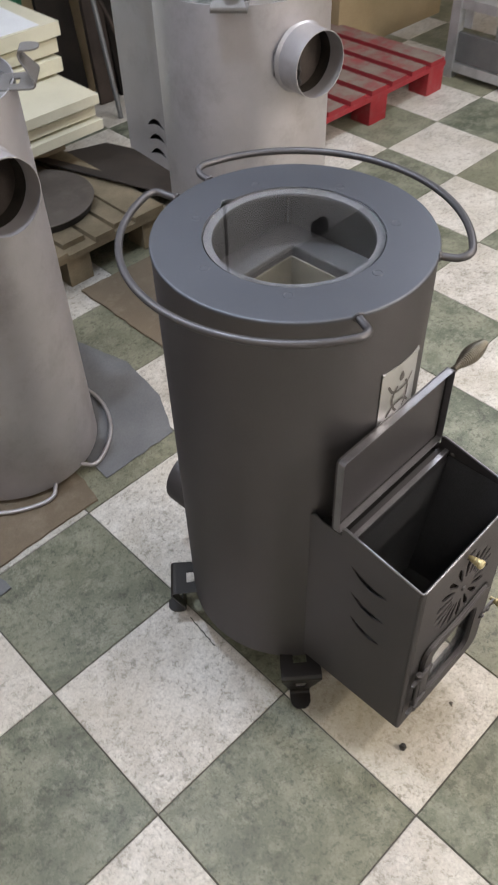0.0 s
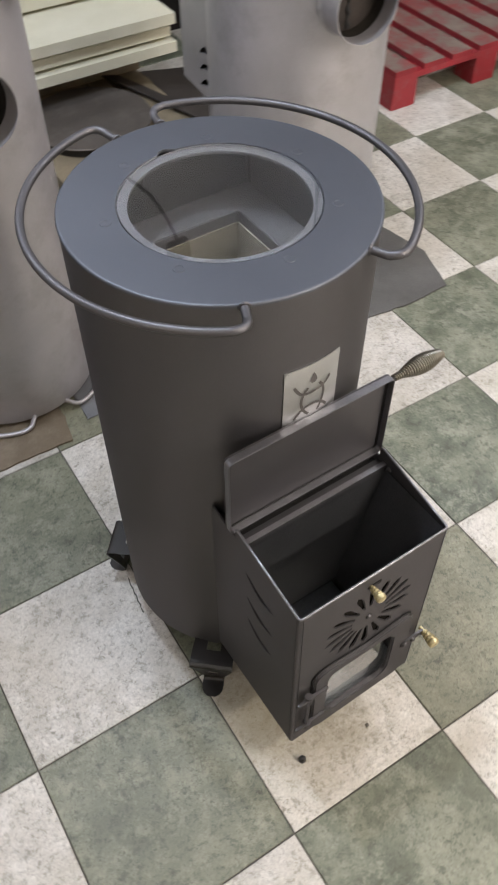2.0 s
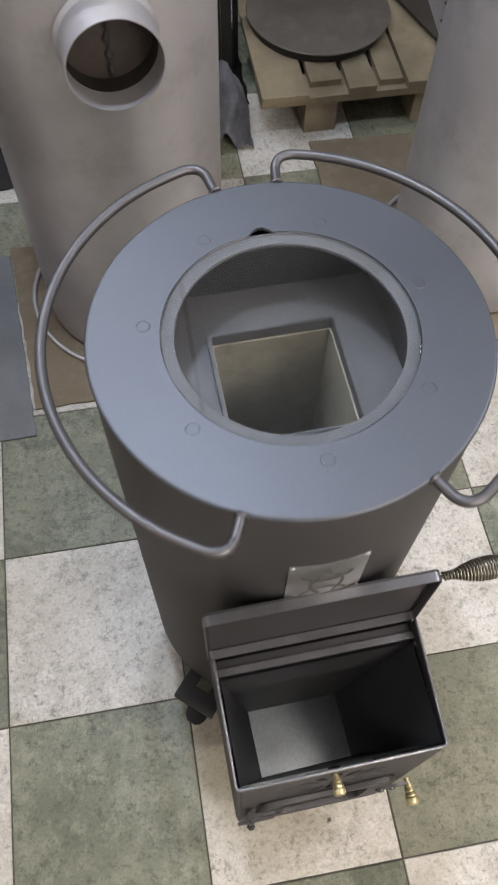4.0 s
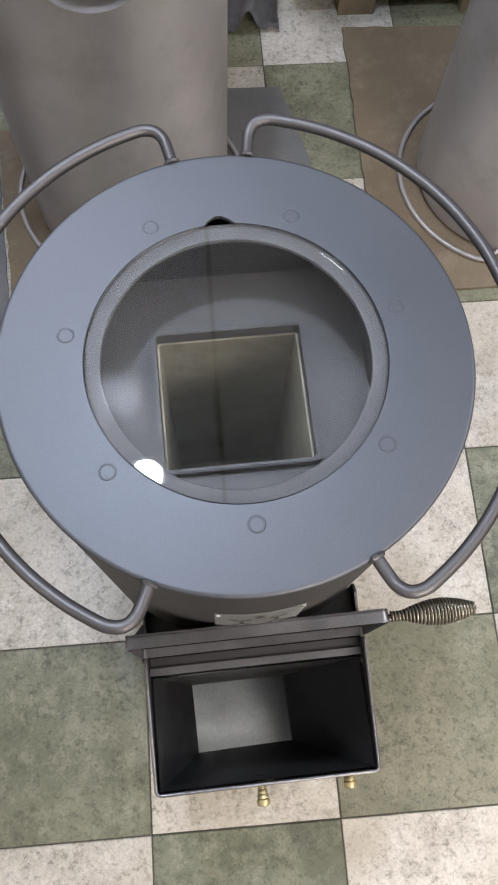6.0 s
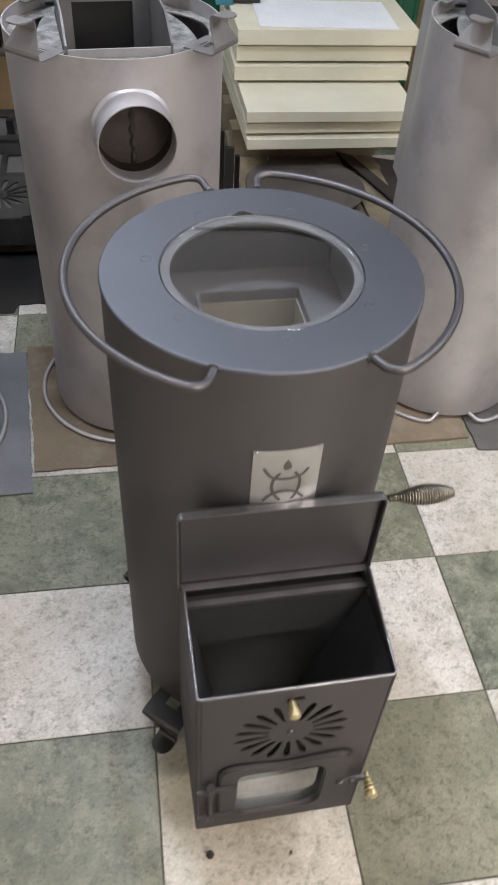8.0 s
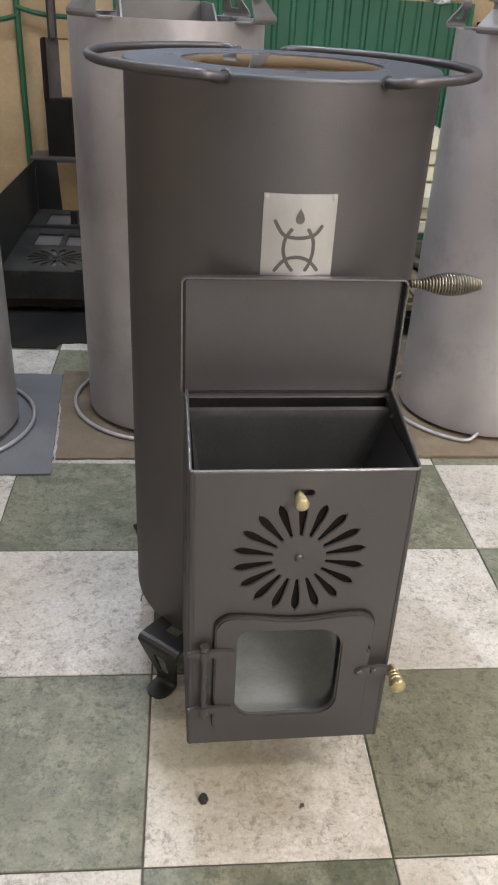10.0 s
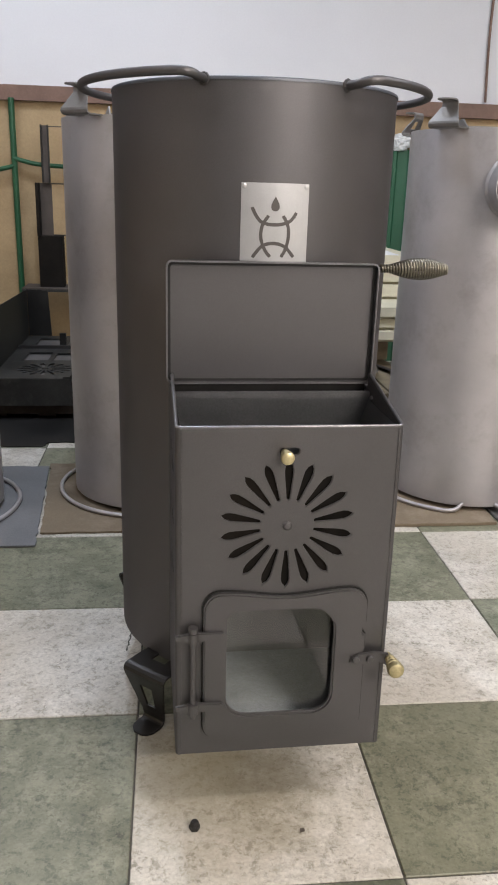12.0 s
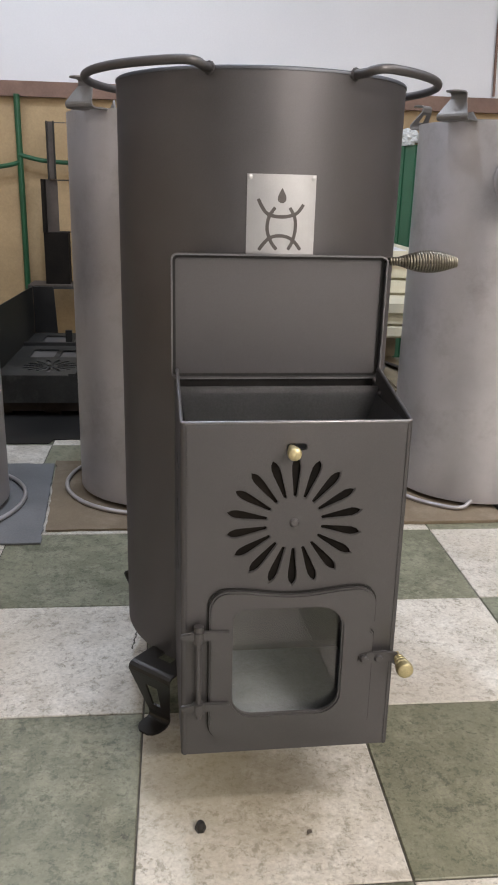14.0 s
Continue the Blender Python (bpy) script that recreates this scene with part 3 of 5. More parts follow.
pipe = smooth(part("flue_pipe", moved(lathe([(0.070, 0), (0.070, 0.125), (0.072, 0.125), (0.072, 0)], 48, True), pose(0, R - 0.03, 0.19, -90)), PAINT, stove))

# feed box
BX0, BX1, BY, BZ0, BZ1 = -0.1270, 0.1360, -0.380, 0.1085, 0.5365
FX, LX = 0.1865, 0.1813
KL = 0.010 / 0.428


def fm(dy):
    """Lays a plate on the front of the feed box, which leans back a little."""
    return Matrix(((1, 0, 0, 0), (0, 1, KL, -KL * BZ0), (0, 0, 1, 0), (0, 0, 0, 1))) @ Matrix.Translation((0, BY + dy, 0)) @ FRONT


def fy(z):
    return BY + KL * (z - BZ0)


box_y = lambda x: -math.sqrt(R * R - x * x)
feed = part("feed_box", block(BX0 + 0.003, BX1 - 0.003, BY + 0.0035, -0.16, BZ0, BZ0 + 0.004), PAINT, stove)


def petal(cx, cy, a, r0, r1, w):
    ca, sa = math.cos(radians(a)), math.sin(radians(a))
    prof = [(r0, 0.0), (r0 + 0.001, 0.35), (r0 + 0.3 * (r1 - r0), 0.62), (r0 + 0.62 * (r1 - r0), 0.95), (r0 + 0.78 * (r1 - r0), 1.0), (r0 + 0.9 * (r1 - r0), 0.72), (r1, 0.0)]
    pts = [(r, w * k / 2) for r, k in prof] + [(r, -w * k / 2) for r, k in prof[-2:0:-1]]
    return [(cx + r * ca - t * sa, cy + r * sa + t * ca) for r, t in pts]


RC = 0.006
SUN = (0.190 - FX, 0.417)
door_hole = round_rect(0.118 - FX, 0.267 - FX, 0.160, 0.310, 0.02)
slot = round_rect(0.178 - FX, 0.201 - FX, 0.504, 0.512, 0.0038, 4)
front_loops = [[(BX0 + RC, BZ0), (BX1 - RC, BZ0), (BX1 - RC, BZ1), (BX0 + RC, BZ1)], door_hole, slot] + [petal(*SUN, 90 + k * 20, 0.032, 0.0792, 0.0098) for k in range(18)]
front = part("front_panel", sheet(front_loops, 0.003, fm(0.0), 0.0011), PAINT, feed)
# solid black disc stands in for the dark interior behind the petals
damper = part("air_damper", sheet([circle(*SUN, 0.087, 48)], 0.0015, fm(0.0045)), TAR, feed, "solid black damper disc")
smooth(part("rivet", moved(lathe([(0.0055, 0), (0.0055, 0.001), (0.004, 0.003), (0, 0.0038)], 16), pose(SUN[0], fy(SUN[1]), SUN[1], 90)), PAINT, feed))


def crescent(y0, z0, y1, z1, w, sag):
    n = 9
    up, dn = [], []
    for i in range(n + 1):
        t = i / n
        y, z = y0 + (y1 - y0) * t, z0 + (z1 - z0) * t - sag * math.sin(math.pi * t)
        h = w / 2 * math.sin(math.pi * t) ** 0.7
        up.append((y, z + h))
        if 0 < i < n:
            dn.append((y, z - h))
    return up + dn[::-1]


SIDE = Matrix(((0, 0, 1, 0), (1, 0, 0, 0), (0, 1, 0, 0), (0, 0, 0, 1)))  # plate x, y, thickness -> world y, z, +x
for sx, xx in ((-1, BX0), (1, BX1 - 0.003)):
    yb = box_y(BX0) + 0.004
    outline = [(fy(BZ0) + RC, BZ0), (yb, BZ0), (yb, BZ1 + 0.004), (yb - 0.012, BZ1 + 0.014), (yb - 0.03, BZ1 + 0.008), (-0.2170, 0.5445), (-0.2170, 0.5580), (-0.2195, 0.5618), (-0.2245, 0.5630), (fy(BZ1) + RC, BZ1)]
    slots = [crescent(-0.3105, 0.464 - 0.067 * k, -0.2445 - 0.004 * k, 0.484 - 0.067 * k, 0.0112, 0.010) for k in range(3)]
    part("side_panel", sheet([outline] + slots, 0.003, Matrix.Translation((xx, 0, 0)) @ SIDE, 0.0010), PAINT, feed)
# folded corners and rounded rim
for sx, cx in ((-1, BX0 + RC), (1, BX1 - RC)):
    arc = []
    for rr, order in ((RC, range(7)), (RC - 0.003, range(6, -1, -1))):
        for k in order:
            a = radians(15 * k)
            arc.append((cx + sx * rr * math.sin(a), RC - rr * math.cos(a)))
    bm = bmesh.new()
    lo = [bm.verts.new((x, fy(BZ0) + y, BZ0)) for x, y in arc]
    hi = [bm.verts.new((x, fy(BZ1) + y, BZ1)) for x, y in arc]
    bm.faces.new(lo)
    bm.faces.new(hi)
    for k in range(len(arc)):
        bm.faces.new((lo[k - 1], lo[k], hi[k], hi[k - 1]))
    smooth(part("corner", bm, PAINT, feed), 40)
rim = [(BX0 + 0.0015, -0.2180, 0.5600), (BX0 + 0.0015, -0.2205, 0.5622), (BX0 + 0.0015, -0.2250, 0.5630), (BX0 + 0.0015, fy(BZ1) + RC, BZ1), (BX0 + 0.003, fy(BZ1) + 0.003, BZ1), (BX0 + RC, fy(BZ1) + 0.0015, BZ1)]
rim += [(BX0 + BX1 - x, y, z) for x, y, z in rim[::-1]]
smooth(part("rim", rod(rim, 0.0021, 10), EDGE_HIGHLIGHT, feed, "rounded rim in lighter paint as a highlight"), 60)
part("back_panel", block(BX0 + 0.004, BX1 - 0.004, -0.2345, -0.2315, 0.42, BZ1 - 0.001, 0.0008), PAINT_IN, feed)
part("hinge_rail", block(BX0 + 0.004, BX1 - 0.004, -0.2365, -0.2280, BZ1 - 0.0010, BZ1 + 0.0060, 0.0028, seg=4), EDGE_HIGHLIGHT, feed)
part("hinge_strip", block(BX0 + 0.004, BX1 - 0.004, -0.2270, -0.2160, BZ1 - 0.0070, BZ1 - 0.0008, 0.0014), PAINT, feed)
# black plates added behind the lid gap to draw it as a dark slot
part("gap_backing", block(BX0 + 0.004, BX1 - 0.004, -0.2060, -0.2038, BZ1 - 0.008, 0.5478), BLACK_STEEL, feed)
part("gap_plate", block(BX0 + 0.004, BX1 - 0.004, -0.2175, -0.155, BZ1 - 0.012, BZ1 - 0.008), BLACK_STEEL, feed)
for yy, zz in ((-0.300, 0.527), (-0.243, 0.5355)):
    smooth(part("rivet", moved(lathe([(0.0045, 0), (0.0042, 0.0015), (0.0025, 0.003), (0, 0.0034)], 14), pose(BX1 - 0.0031, yy, zz, 0, -90)), PAINT, feed))
# hopper slopes
bm = bmesh.new()
top4 = [(BX0 + 0.0062, fy(BZ1) + 0.0060), (BX1 - 0.0062, fy(BZ1) + 0.0060), (BX1 - 0.0062, -0.2392), (BX0 + 0.0062, -0.2392)]
low4 = [(-0.082, -0.340), (0.054, -0.337), (0.052, -0.246), (-0.084, -0.246)]
vt = [bm.verts.new((*p, BZ1 - 0.003)) for p in top4]
vl = [bm.verts.new((*p, 0.30)) for p in low4]
for i in range(4):
    bm.faces.new((vt[i], vt[(i + 1) % 4], vl[(i + 1) % 4], vl[i]))
bmesh.ops.solidify(bm, geom=bm.faces[:], thickness=0.002)
part("hopper", bm, PAINT_IN, feed)
part("ash_tray", block(BX0 + 0.015, BX1 - 0.02, BY + 0.012, -0.178, BZ0 + 0.005, BZ0 + 0.016, 0.002), PALE_TRAY, feed, "light grey firebox floor plate")
bm = block(BX0 + 0.0035, BX0 + 0.012, BY + 0.01, -0.178, BZ0 + 0.005, 0.32)
block(BX1 - 0.012, BX1 - 0.0035, BY + 0.01, -0.178, BZ0 + 0.005, 0.32, bm=bm)
block(BX0 + 0.012, BX1 - 0.012, -0.1775, -0.170, BZ0 + 0.005, 0.42, bm=bm)
part("firebox_lining", bm, LINER, feed)

# lid, standing open
lm = Matrix.Translation((0, -0.2035, 0.5545)) @ pose(0, 0, 0, -0.3)
L0, L1 = 0.049 - LX, 0.3205 - LX
lid = part("lid", sheet([round_rect(L0, L1, -0.006, 0.150, 0.008)], 0.0025, lm @ FRONT, 0.0006), PAINT, feed, "open hinged lid with folded rim")
bm = sheet([round_rect(L0, L1, -0.006, 0.150, 0.008), round_rect(L0 + 0.0019, L1 - 0.0019, -0.0041, 0.1481, 0.0062)], 0.0115, lm @ Matrix.Translation((0, -0.0117, 0)) @ FRONT, 0.0008)
smooth(part("lid_rim", bm, EDGE_HIGHLIGHT, lid), 40)
# black strip paints the shadow line between rim and lid panel
part("rim_shadow_strip", sheet([round_rect(L0 + 0.0021, L1 - 0.0021, -0.0039, 0.1479, 0.006), round_rect(L0 + 0.0056, L1 - 0.0056, -0.0004, 0.1444, 0.004)], 0.0012, lm @ Matrix.Translation((0, -0.0016, 0)) @ FRONT), BLACK_STEEL, lid, "thin black strip drawn as shadow inside the rim")
coil = []
for i in range(16 * 25 + 1):
    t = i / (16 * 25)
    rr = 0.0042 + 0.0088 * math.sin(math.pi * max(0.0, (min(1.0, t * 0.96) - 0.12) / 0.88)) ** 1.1
    a = math.tau * i / 16
    coil.append((0.3225 + 0.0885 * t - LX, -0.006 + rr * math.cos(a), 0.144 + rr * math.sin(a)))
smooth(part("spring_handle", moved(rod(coil, 0.0015, 6), lm), SPRING, lid, "coiled spring grip"), 60)
smooth(part("handle_pin", moved(rod([(0.318 - LX, -0.006, 0.144), (0.412 - LX, -0.006, 0.144)], [0.0026, 0.0026], 10), lm), STEEL_DARK, lid))

# door with glass
def door_outline():
    x0, x1, z0, z1 = 0.0925 - FX, 0.292 - FX, 0.1325, 0.335
    pts = []
    for cx, cz, a in ((x1 - 0.022, z0 + 0.022, 270),):
        pts += [(cx + 0.022 * math.cos(radians(a + 15 * i)), cz + 0.022 * math.sin(radians(a + 15 * i))) for i in range(7)]
    pts += [(x1, 0.272), (x1 - 0.004, 0.276), (x1 - 0.004, 0.282), (x1, 0.286)]
    pts += [(x1 - 0.022 + 0.022 * math.cos(radians(15 * i)), z1 - 0.022 + 0.022 * math.sin(radians(15 * i))) for i in range(7)]
    n = 14
    for i in range(1, n):
        t = i / n
        pts.append((x1 - 0.024 - (x1 - x0 - 0.048) * t, z1 - 0.0045 * (1 - math.cos(math.tau * t)) * 0.75))
    pts += [(x0 + 0.022 + 0.022 * math.cos(radians(90 + 15 * i)), z1 - 0.022 + 0.022 * math.sin(radians(90 + 15 * i))) for i in range(7)]
    pts += [(x0 + 0.022 + 0.022 * math.cos(radians(180 + 15 * i)), z0 + 0.022 + 0.022 * math.sin(radians(180 + 15 * i))) for i in range(7)]
    return pts


DH = []
for cx, cz, a, r in ((0.2525 - FX - 0.028, 0.311 - 0.028, 0, 0.028), (0.1205 - FX + 0.014, 0.311 - 0.014, 90, 0.014), (0.1205 - FX + 0.026, 0.167 + 0.026, 180, 0.026), (0.2525 - FX - 0.026, 0.167 + 0.026, 270, 0.026)):
    DH += [(cx + r * math.cos(radians(a + 15 * i)), cz + r * math.sin(radians(a + 15 * i))) for i in range(7)]
door = part("door", sheet([door_outline(), DH], 0.0085, fm(-0.0087), 0.0022), PAINT, feed, "cast door frame with glass")
cxd, czd = 0.192 - FX, 0.234
# black edge, slightly larger than the door, paints its shadow line
part("door_shadow_line", sheet([[(cxd + (x - cxd) * 1.017, czd + (z - czd) * 1.017) for x, z in door_outline()], [(cxd + (x - cxd) * 0.93, czd + (z - czd) * 0.93) for x, z in door_outline()]], 0.0022, fm(-0.0026)), BLACK_STEEL, door, "thin black edge drawn as shadow line behind the door")
dg = part("door_glass", sheet([round_rect(0.108 - FX, 0.272 - FX, 0.142, 0.322, 0.004)], 0.003, fm(0.0035)), DOOR_GLASS, door)
dg.visible_shadow = False
HX = 0.0800 - FX
bm = rod([(HX, fy(0.169) - 0.010, 0.169), (HX, fy(0.288) - 0.010, 0.288)], 0.0035, 12)
rod([(HX, fy(0.287) - 0.010, 0.287), (HX, fy(0.294) - 0.010, 0.294)], 0.0058, 12, bm=bm)
for zz in (0.281, 0.184):
    rod([(HX, fy(zz) - 0.010, zz - 0.008), (HX, fy(zz) - 0.010, zz + 0.006)], 0.0068, 14, bm=bm)
part("hinge_pin", bm, PAINT, door)
for zz in (0.281, 0.184):
    bm = sheet([[(HX - 0.021, zz + 0.003), (HX - 0.021, zz - 0.003), (HX, zz - 0.007), (HX + 0.017, zz - 0.005), (HX + 0.034, zz - 0.002), (HX + 0.038, zz + 0.002), (HX + 0.035, zz + 0.006), (HX, zz + 0.007)]], 0.0055, fm(-0.0135), 0.0014)
    part("hinge_strap", bm, PAINT, door)
bm = sheet([[(0.274 - FX, 0.236), (0.284 - FX, 0.233), (0.312 - FX, 0.236), (0.324 - FX, 0.228), (0.330 - FX, 0.234), (0.322 - FX, 0.247), (0.306 - FX, 0.250), (0.284 - FX, 0.248), (0.275 - FX, 0.244)]], 0.004, fm(-0.0115), 0.001)
latch = part("latch", bm, PAINT, door)
for xx in (0.281, 0.299):
    smooth(part("rivet", moved(lathe([(0.0052, 0), (0.0052, 0.001), (0.004, 0.003), (0, 0.0036)], 14), pose(xx - FX, fy(0.241) - 0.0115, 0.241, 90)), PAINT, door))
KNOB = [(0.0, -0.006), (0.003, -0.006), (0.003, 0.001), (0.0046, 0.001), (0.005, 0.004), (0.0044, 0.0048), (0.0056, 0.006), (0.006, 0.0085), (0.0053, 0.0096), (0.0066, 0.011), (0.007, 0.0138), (0.0063, 0.0150), (0.0077, 0.0165), (0.008, 0.020), (0.0072, 0.0225), (0.005, 0.0238), (0, 0.0242)]
smooth(part("latch_knob", moved(lathe(KNOB, 24), pose(0.3245 - FX, fy(0.240) - 0.010, 0.240, 90) @ Matrix.Scale(1.3, 4)), BRASS, door, "turned brass knob"))
smooth(part("damper_knob", moved(lathe(KNOB, 24), pose(0.1835 - FX, fy(0.507) - 0.001, 0.507, 90)), BRASS, feed, "turned brass knob"))

smooth(part("knob_nut", moved(lathe([(0, 0.0005), (0.0075, 0.0005), (0.0075, 0.006), (0.0055, 0.007), (0, 0.007)], 6), pose(0.1835 - FX, fy(0.507) + 0.003, 0.507, -90)), STEEL_DARK, feed), 20)

# nameplate, bent to the shell
def on_shell(u, z, d):
    a = u / R
    return ((R + d) * math.sin(a), -(R + d) * math.cos(a), z)


def bent(loops, d0, thick):
    bm = sheet(loops, thick)
    bmesh.ops.subdivide_edges(bm, edges=[e for e in bm.edges if e.calc_length() > 0.015], cuts=4, use_grid_fill=True)
    for v in bm.verts:
        v.co = Vector(on_shell(v.co.x, v.co.y, d0 + v.co.z))
    return bm


PX = 0.0031
bm = bmesh.new()
n = 10
rows = []
for d in (0.0006, 0.0018):
    rows.append([[bm.verts.new(on_shell(PX - 0.0425 + 0.085 * i / n, z, d)) for i in range(n + 1)] for z in (0.694, 0.7985)])
for i in range(n):
    bm.faces.new((rows[1][0][i], rows[1][0][i + 1], rows[1][1][i + 1], rows[1][1][i]))
    bm.faces.new((rows[0][0][i], rows[0][1][i], rows[0][1][i + 1], rows[0][0][i + 1]))
    for k in (0, 1):
        bm.faces.new((rows[0][k][i], rows[0][k][i + 1], rows[1][k][i + 1], rows[1][k][i]))
for i in (0, n):
    bm.faces.new((rows[0][0][i], rows[0][1][i], rows[1][1][i], rows[1][0][i]))
plate = part("nameplate", bm, NICKEL, stove, "brushed metal plate with etched emblem")


def stroke(pts, w):
    P = spline([(p[0], p[1], 0) for p in pts], 7)
    L, Rr = [], []
    for i, p in enumerate(P):
        t = (P[min(i + 1, len(P) - 1)] - P[max(i - 1, 0)]).normalized()
        nrm = Vector((-t.y, t.x, 0)) * w / 2 * (0.75 if i in (0, len(P) - 1) else 1)
        L.append(p + nrm)
        Rr.append(p - nrm)
    bm = bmesh.new()
    a = [bm.verts.new(on_shell(PX + q.x, 0.752 + q.y, 0.0024)) for q in L]
    b = [bm.verts.new(on_shell(PX + q.x, 0.752 + q.y, 0.0024)) for q in Rr]
    for i in range(len(a) - 1):
        bm.faces.new((a[i], a[i + 1], b[i + 1], b[i]))
    return bm


for pts in ([(-0.029, 0.0175), (-0.018, 0.001), (0.0, -0.003), (0.018, 0.001), (0.027, 0.012)], [(-0.027, -0.043), (-0.015, -0.029), (0.0, -0.0255), (0.014, -0.030), (0.025, -0.042)], [(-0.008, 0.008), (-0.0155, -0.004), (-0.017, -0.019), (-0.012, -0.033), (-0.005, -0.042)], [(0.010, 0.008), (0.0165, -0.004), (0.0175, -0.019), (0.014, -0.033), (0.009, -0.042)]):
    part("etched_mark", stroke(pts, 0.0042), ETCH, plate)
bm = sheet([drop_shape(0, 0, 0.009)], 0.0004)
for v in bm.verts:
    v.co = Vector(on_shell(PX + v.co.x, 0.752 + 0.022 + v.co.y, 0.002 + v.co.z))
part("etched_mark", bm, ETCH, plate)
for u, z in ((-0.039, 0.7945), (0.039, 0.7945), (-0.039, 0.698), (0.039, 0.698)):
    p = on_shell(PX + u, z, 0.0016)
    smooth(part("rivet", moved(lathe([(0.0032, 0), (0.0028, 0.0012), (0, 0.002)], 12), pose(p[0], p[1], p[2], 90)), NICKEL, plate))

# ---- unpainted stoves, standing upside down ----
GR, GH, GZ, FLUE_Z = 0.212, 0.918, 0.012, 0.804


def kidney(a0, a1, r0=0.150, r1=0.190):
    """A curved slot with pointed ends, wider in the middle."""
    n = 12
    out, back = [], []
    for i in range(n + 1):
        a, k = a0 + (a1 - a0) * i / n, math.sin(math.pi * i / n)
        out.append(polar(a, r0 + (r1 - r0) * (0.45 + 0.55 * k))[:2])
        if 0 < i < n:
            back.append(polar(a, r0 + (r1 - r0) * (0.45 - 0.45 * k))[:2])
    return out + back[::-1]


def grey_stove(m, label):
    st = root("unpainted_stove", m, label, "stove", "unpainted stoves upside down")
    zs = [GZ + GH * i / 12 for i in range(10)] + [GZ + 0.705 + 0.006 * i for i in range(29)] + [GZ + 0.90, GZ + GH]
    bm = lathe([(GR - 0.003, z) for z in zs[::-1]] + [(GR, z) for z in zs], 288, True)
    bmesh.ops.delete(bm, geom=[f for f in bm.faces if f.calc_center_median().y < 0 and math.hypot(f.calc_center_median().x, f.calc_center_median().z - FLUE_Z) < 0.0745], context="FACES")
    smooth(part("shell", bm, STEEL, st))
    part("top_plate", lathe([(0, GZ + 0.002), (GR - 0.0035, GZ + 0.002), (GR - 0.0035, GZ + 0.006), (0, GZ + 0.006)], 64), STEEL, st)
    zt = GZ + GH
    part("bottom_plate", sheet([circle(0, 0, GR - 0.0035, 64), round_rect(-0.106, 0.096, -0.126, 0.146, 0.004), kidney(-26, 46), kidney(138, 206)], 0.003, pose(0, 0, zt - 0.03)), WOOL, st, "pale mineral wool packing")
    part("firebox_back", sheet([[(-0.104, 0.0), (0.094, 0.0), (0.094, 0.428), (-0.104, 0.428)], [(-0.07, 0.28), (0.055, 0.28), (0.055, 0.388), (-0.07, 0.388)]], 0.004, Matrix.Translation((0, 0.140, zt - 0.4)) @ FRONT), LEG_STEEL, st)
    for xx in (-0.104, 0.090):
        part("firebox_side", sheet([[(-0.124, 0.0), (0.1395, 0.0), (0.1395, 0.428), (-0.05, 0.428), (-0.124, 0.395)]], 0.004, Matrix.Translation((xx, 0, zt - 0.4)) @ SIDE), LEG_STEEL, st)
    part("firebox_front", block(-0.0995, 0.0895, -0.124, -0.120, zt - 0.4, zt - 0.012, 0.0005), STEEL, st)
    # black plate added behind the opening in place of the dark inside
    part("firebox_dark_backing", block(-0.099, 0.089, 0.1445, 0.1475, zt - 0.40, zt + 0.018), BLACK_STEEL, st)
    part("firebox_floor", block(-0.099, 0.089, -0.119, 0.139, zt - 0.41, zt - 0.405), STEEL_DARK, st)
    # flue stub towards -y
    smooth(part("flue_pipe", moved(lathe([(0.0705, 0), (0.0705, 0.094), (0.0725, 0.094), (0.0725, 0)], 56, True), pose(0, -GR + 0.03, FLUE_Z, 90)), STEEL, st))
    smooth(part("flue_bead", moved(lathe([(0.0726, 0), (0.0785, 0.005), (0.0726, 0.012)], 48), pose(0, -GR + 0.008, FLUE_Z, 90)), STEEL, st))
    # lining is dark from 42 mm behind the rim inwards
    smooth(part("flue_lining", moved(lathe([(0.0695, 0.012), (0.0702, 0.012), (0.0702, 0.052), (0.0695, 0.052)], 48, True), pose(0, -GR + 0.03, FLUE_Z, 90)), FLUE_DARK, st, "dark inside of the flue"))
    part("flue_damper", moved(lathe([(0, 0), (0.0700, 0), (0.0700, 0.003), (0, 0.003)], 40), pose(0, -GR + 0.012, FLUE_Z, 90)), DAMPER, st)
    bead = [(0.0012 * math.sin(k * 1.1), -GR + 0.007, FLUE_Z - 0.064 + 0.004 * k) for k in range(33)]
    smooth(part("damper_weld", rod(bead, [0.004 + 0.0018 * math.sin(k * 0.9) for k in range(33)], 8), SOOT, st))
    # feed box on the far side
    bx0, bx1, y1 = -0.131, 0.131, 0.385
    yb = math.sqrt(GR * GR - bx0 * bx0) - 0.004
    for xx in (bx0, bx1 - 0.003):
        sl = [crescent(yb + 0.03, 0.535 - 0.042 * k, yb + 0.115, 0.525 - 0.042 * k, 0.016, -0.016) for k in range(3)]
        part("side_panel", sheet([[(yb, 0.42), (y1, 0.42), (y1, zt - 0.02), (yb, zt - 0.02)]] + sl, 0.003, Matrix.Translation((xx, 0, 0)) @ SIDE), STEEL, st)
    part("front_panel", block(bx0, bx1, y1, y1 + 0.003, 0.42, zt - 0.02, 0.0005), STEEL, st)
    part("box_bottom", block(bx0 + 0.003, bx1 - 0.003, 0.17, y1, zt - 0.024, zt - 0.02), STEEL_DARK, st)
    part("box_lid", block(bx0 + 0.003, bx1 - 0.003, 0.17, y1, 0.424, 0.428), STEEL_DARK, st)
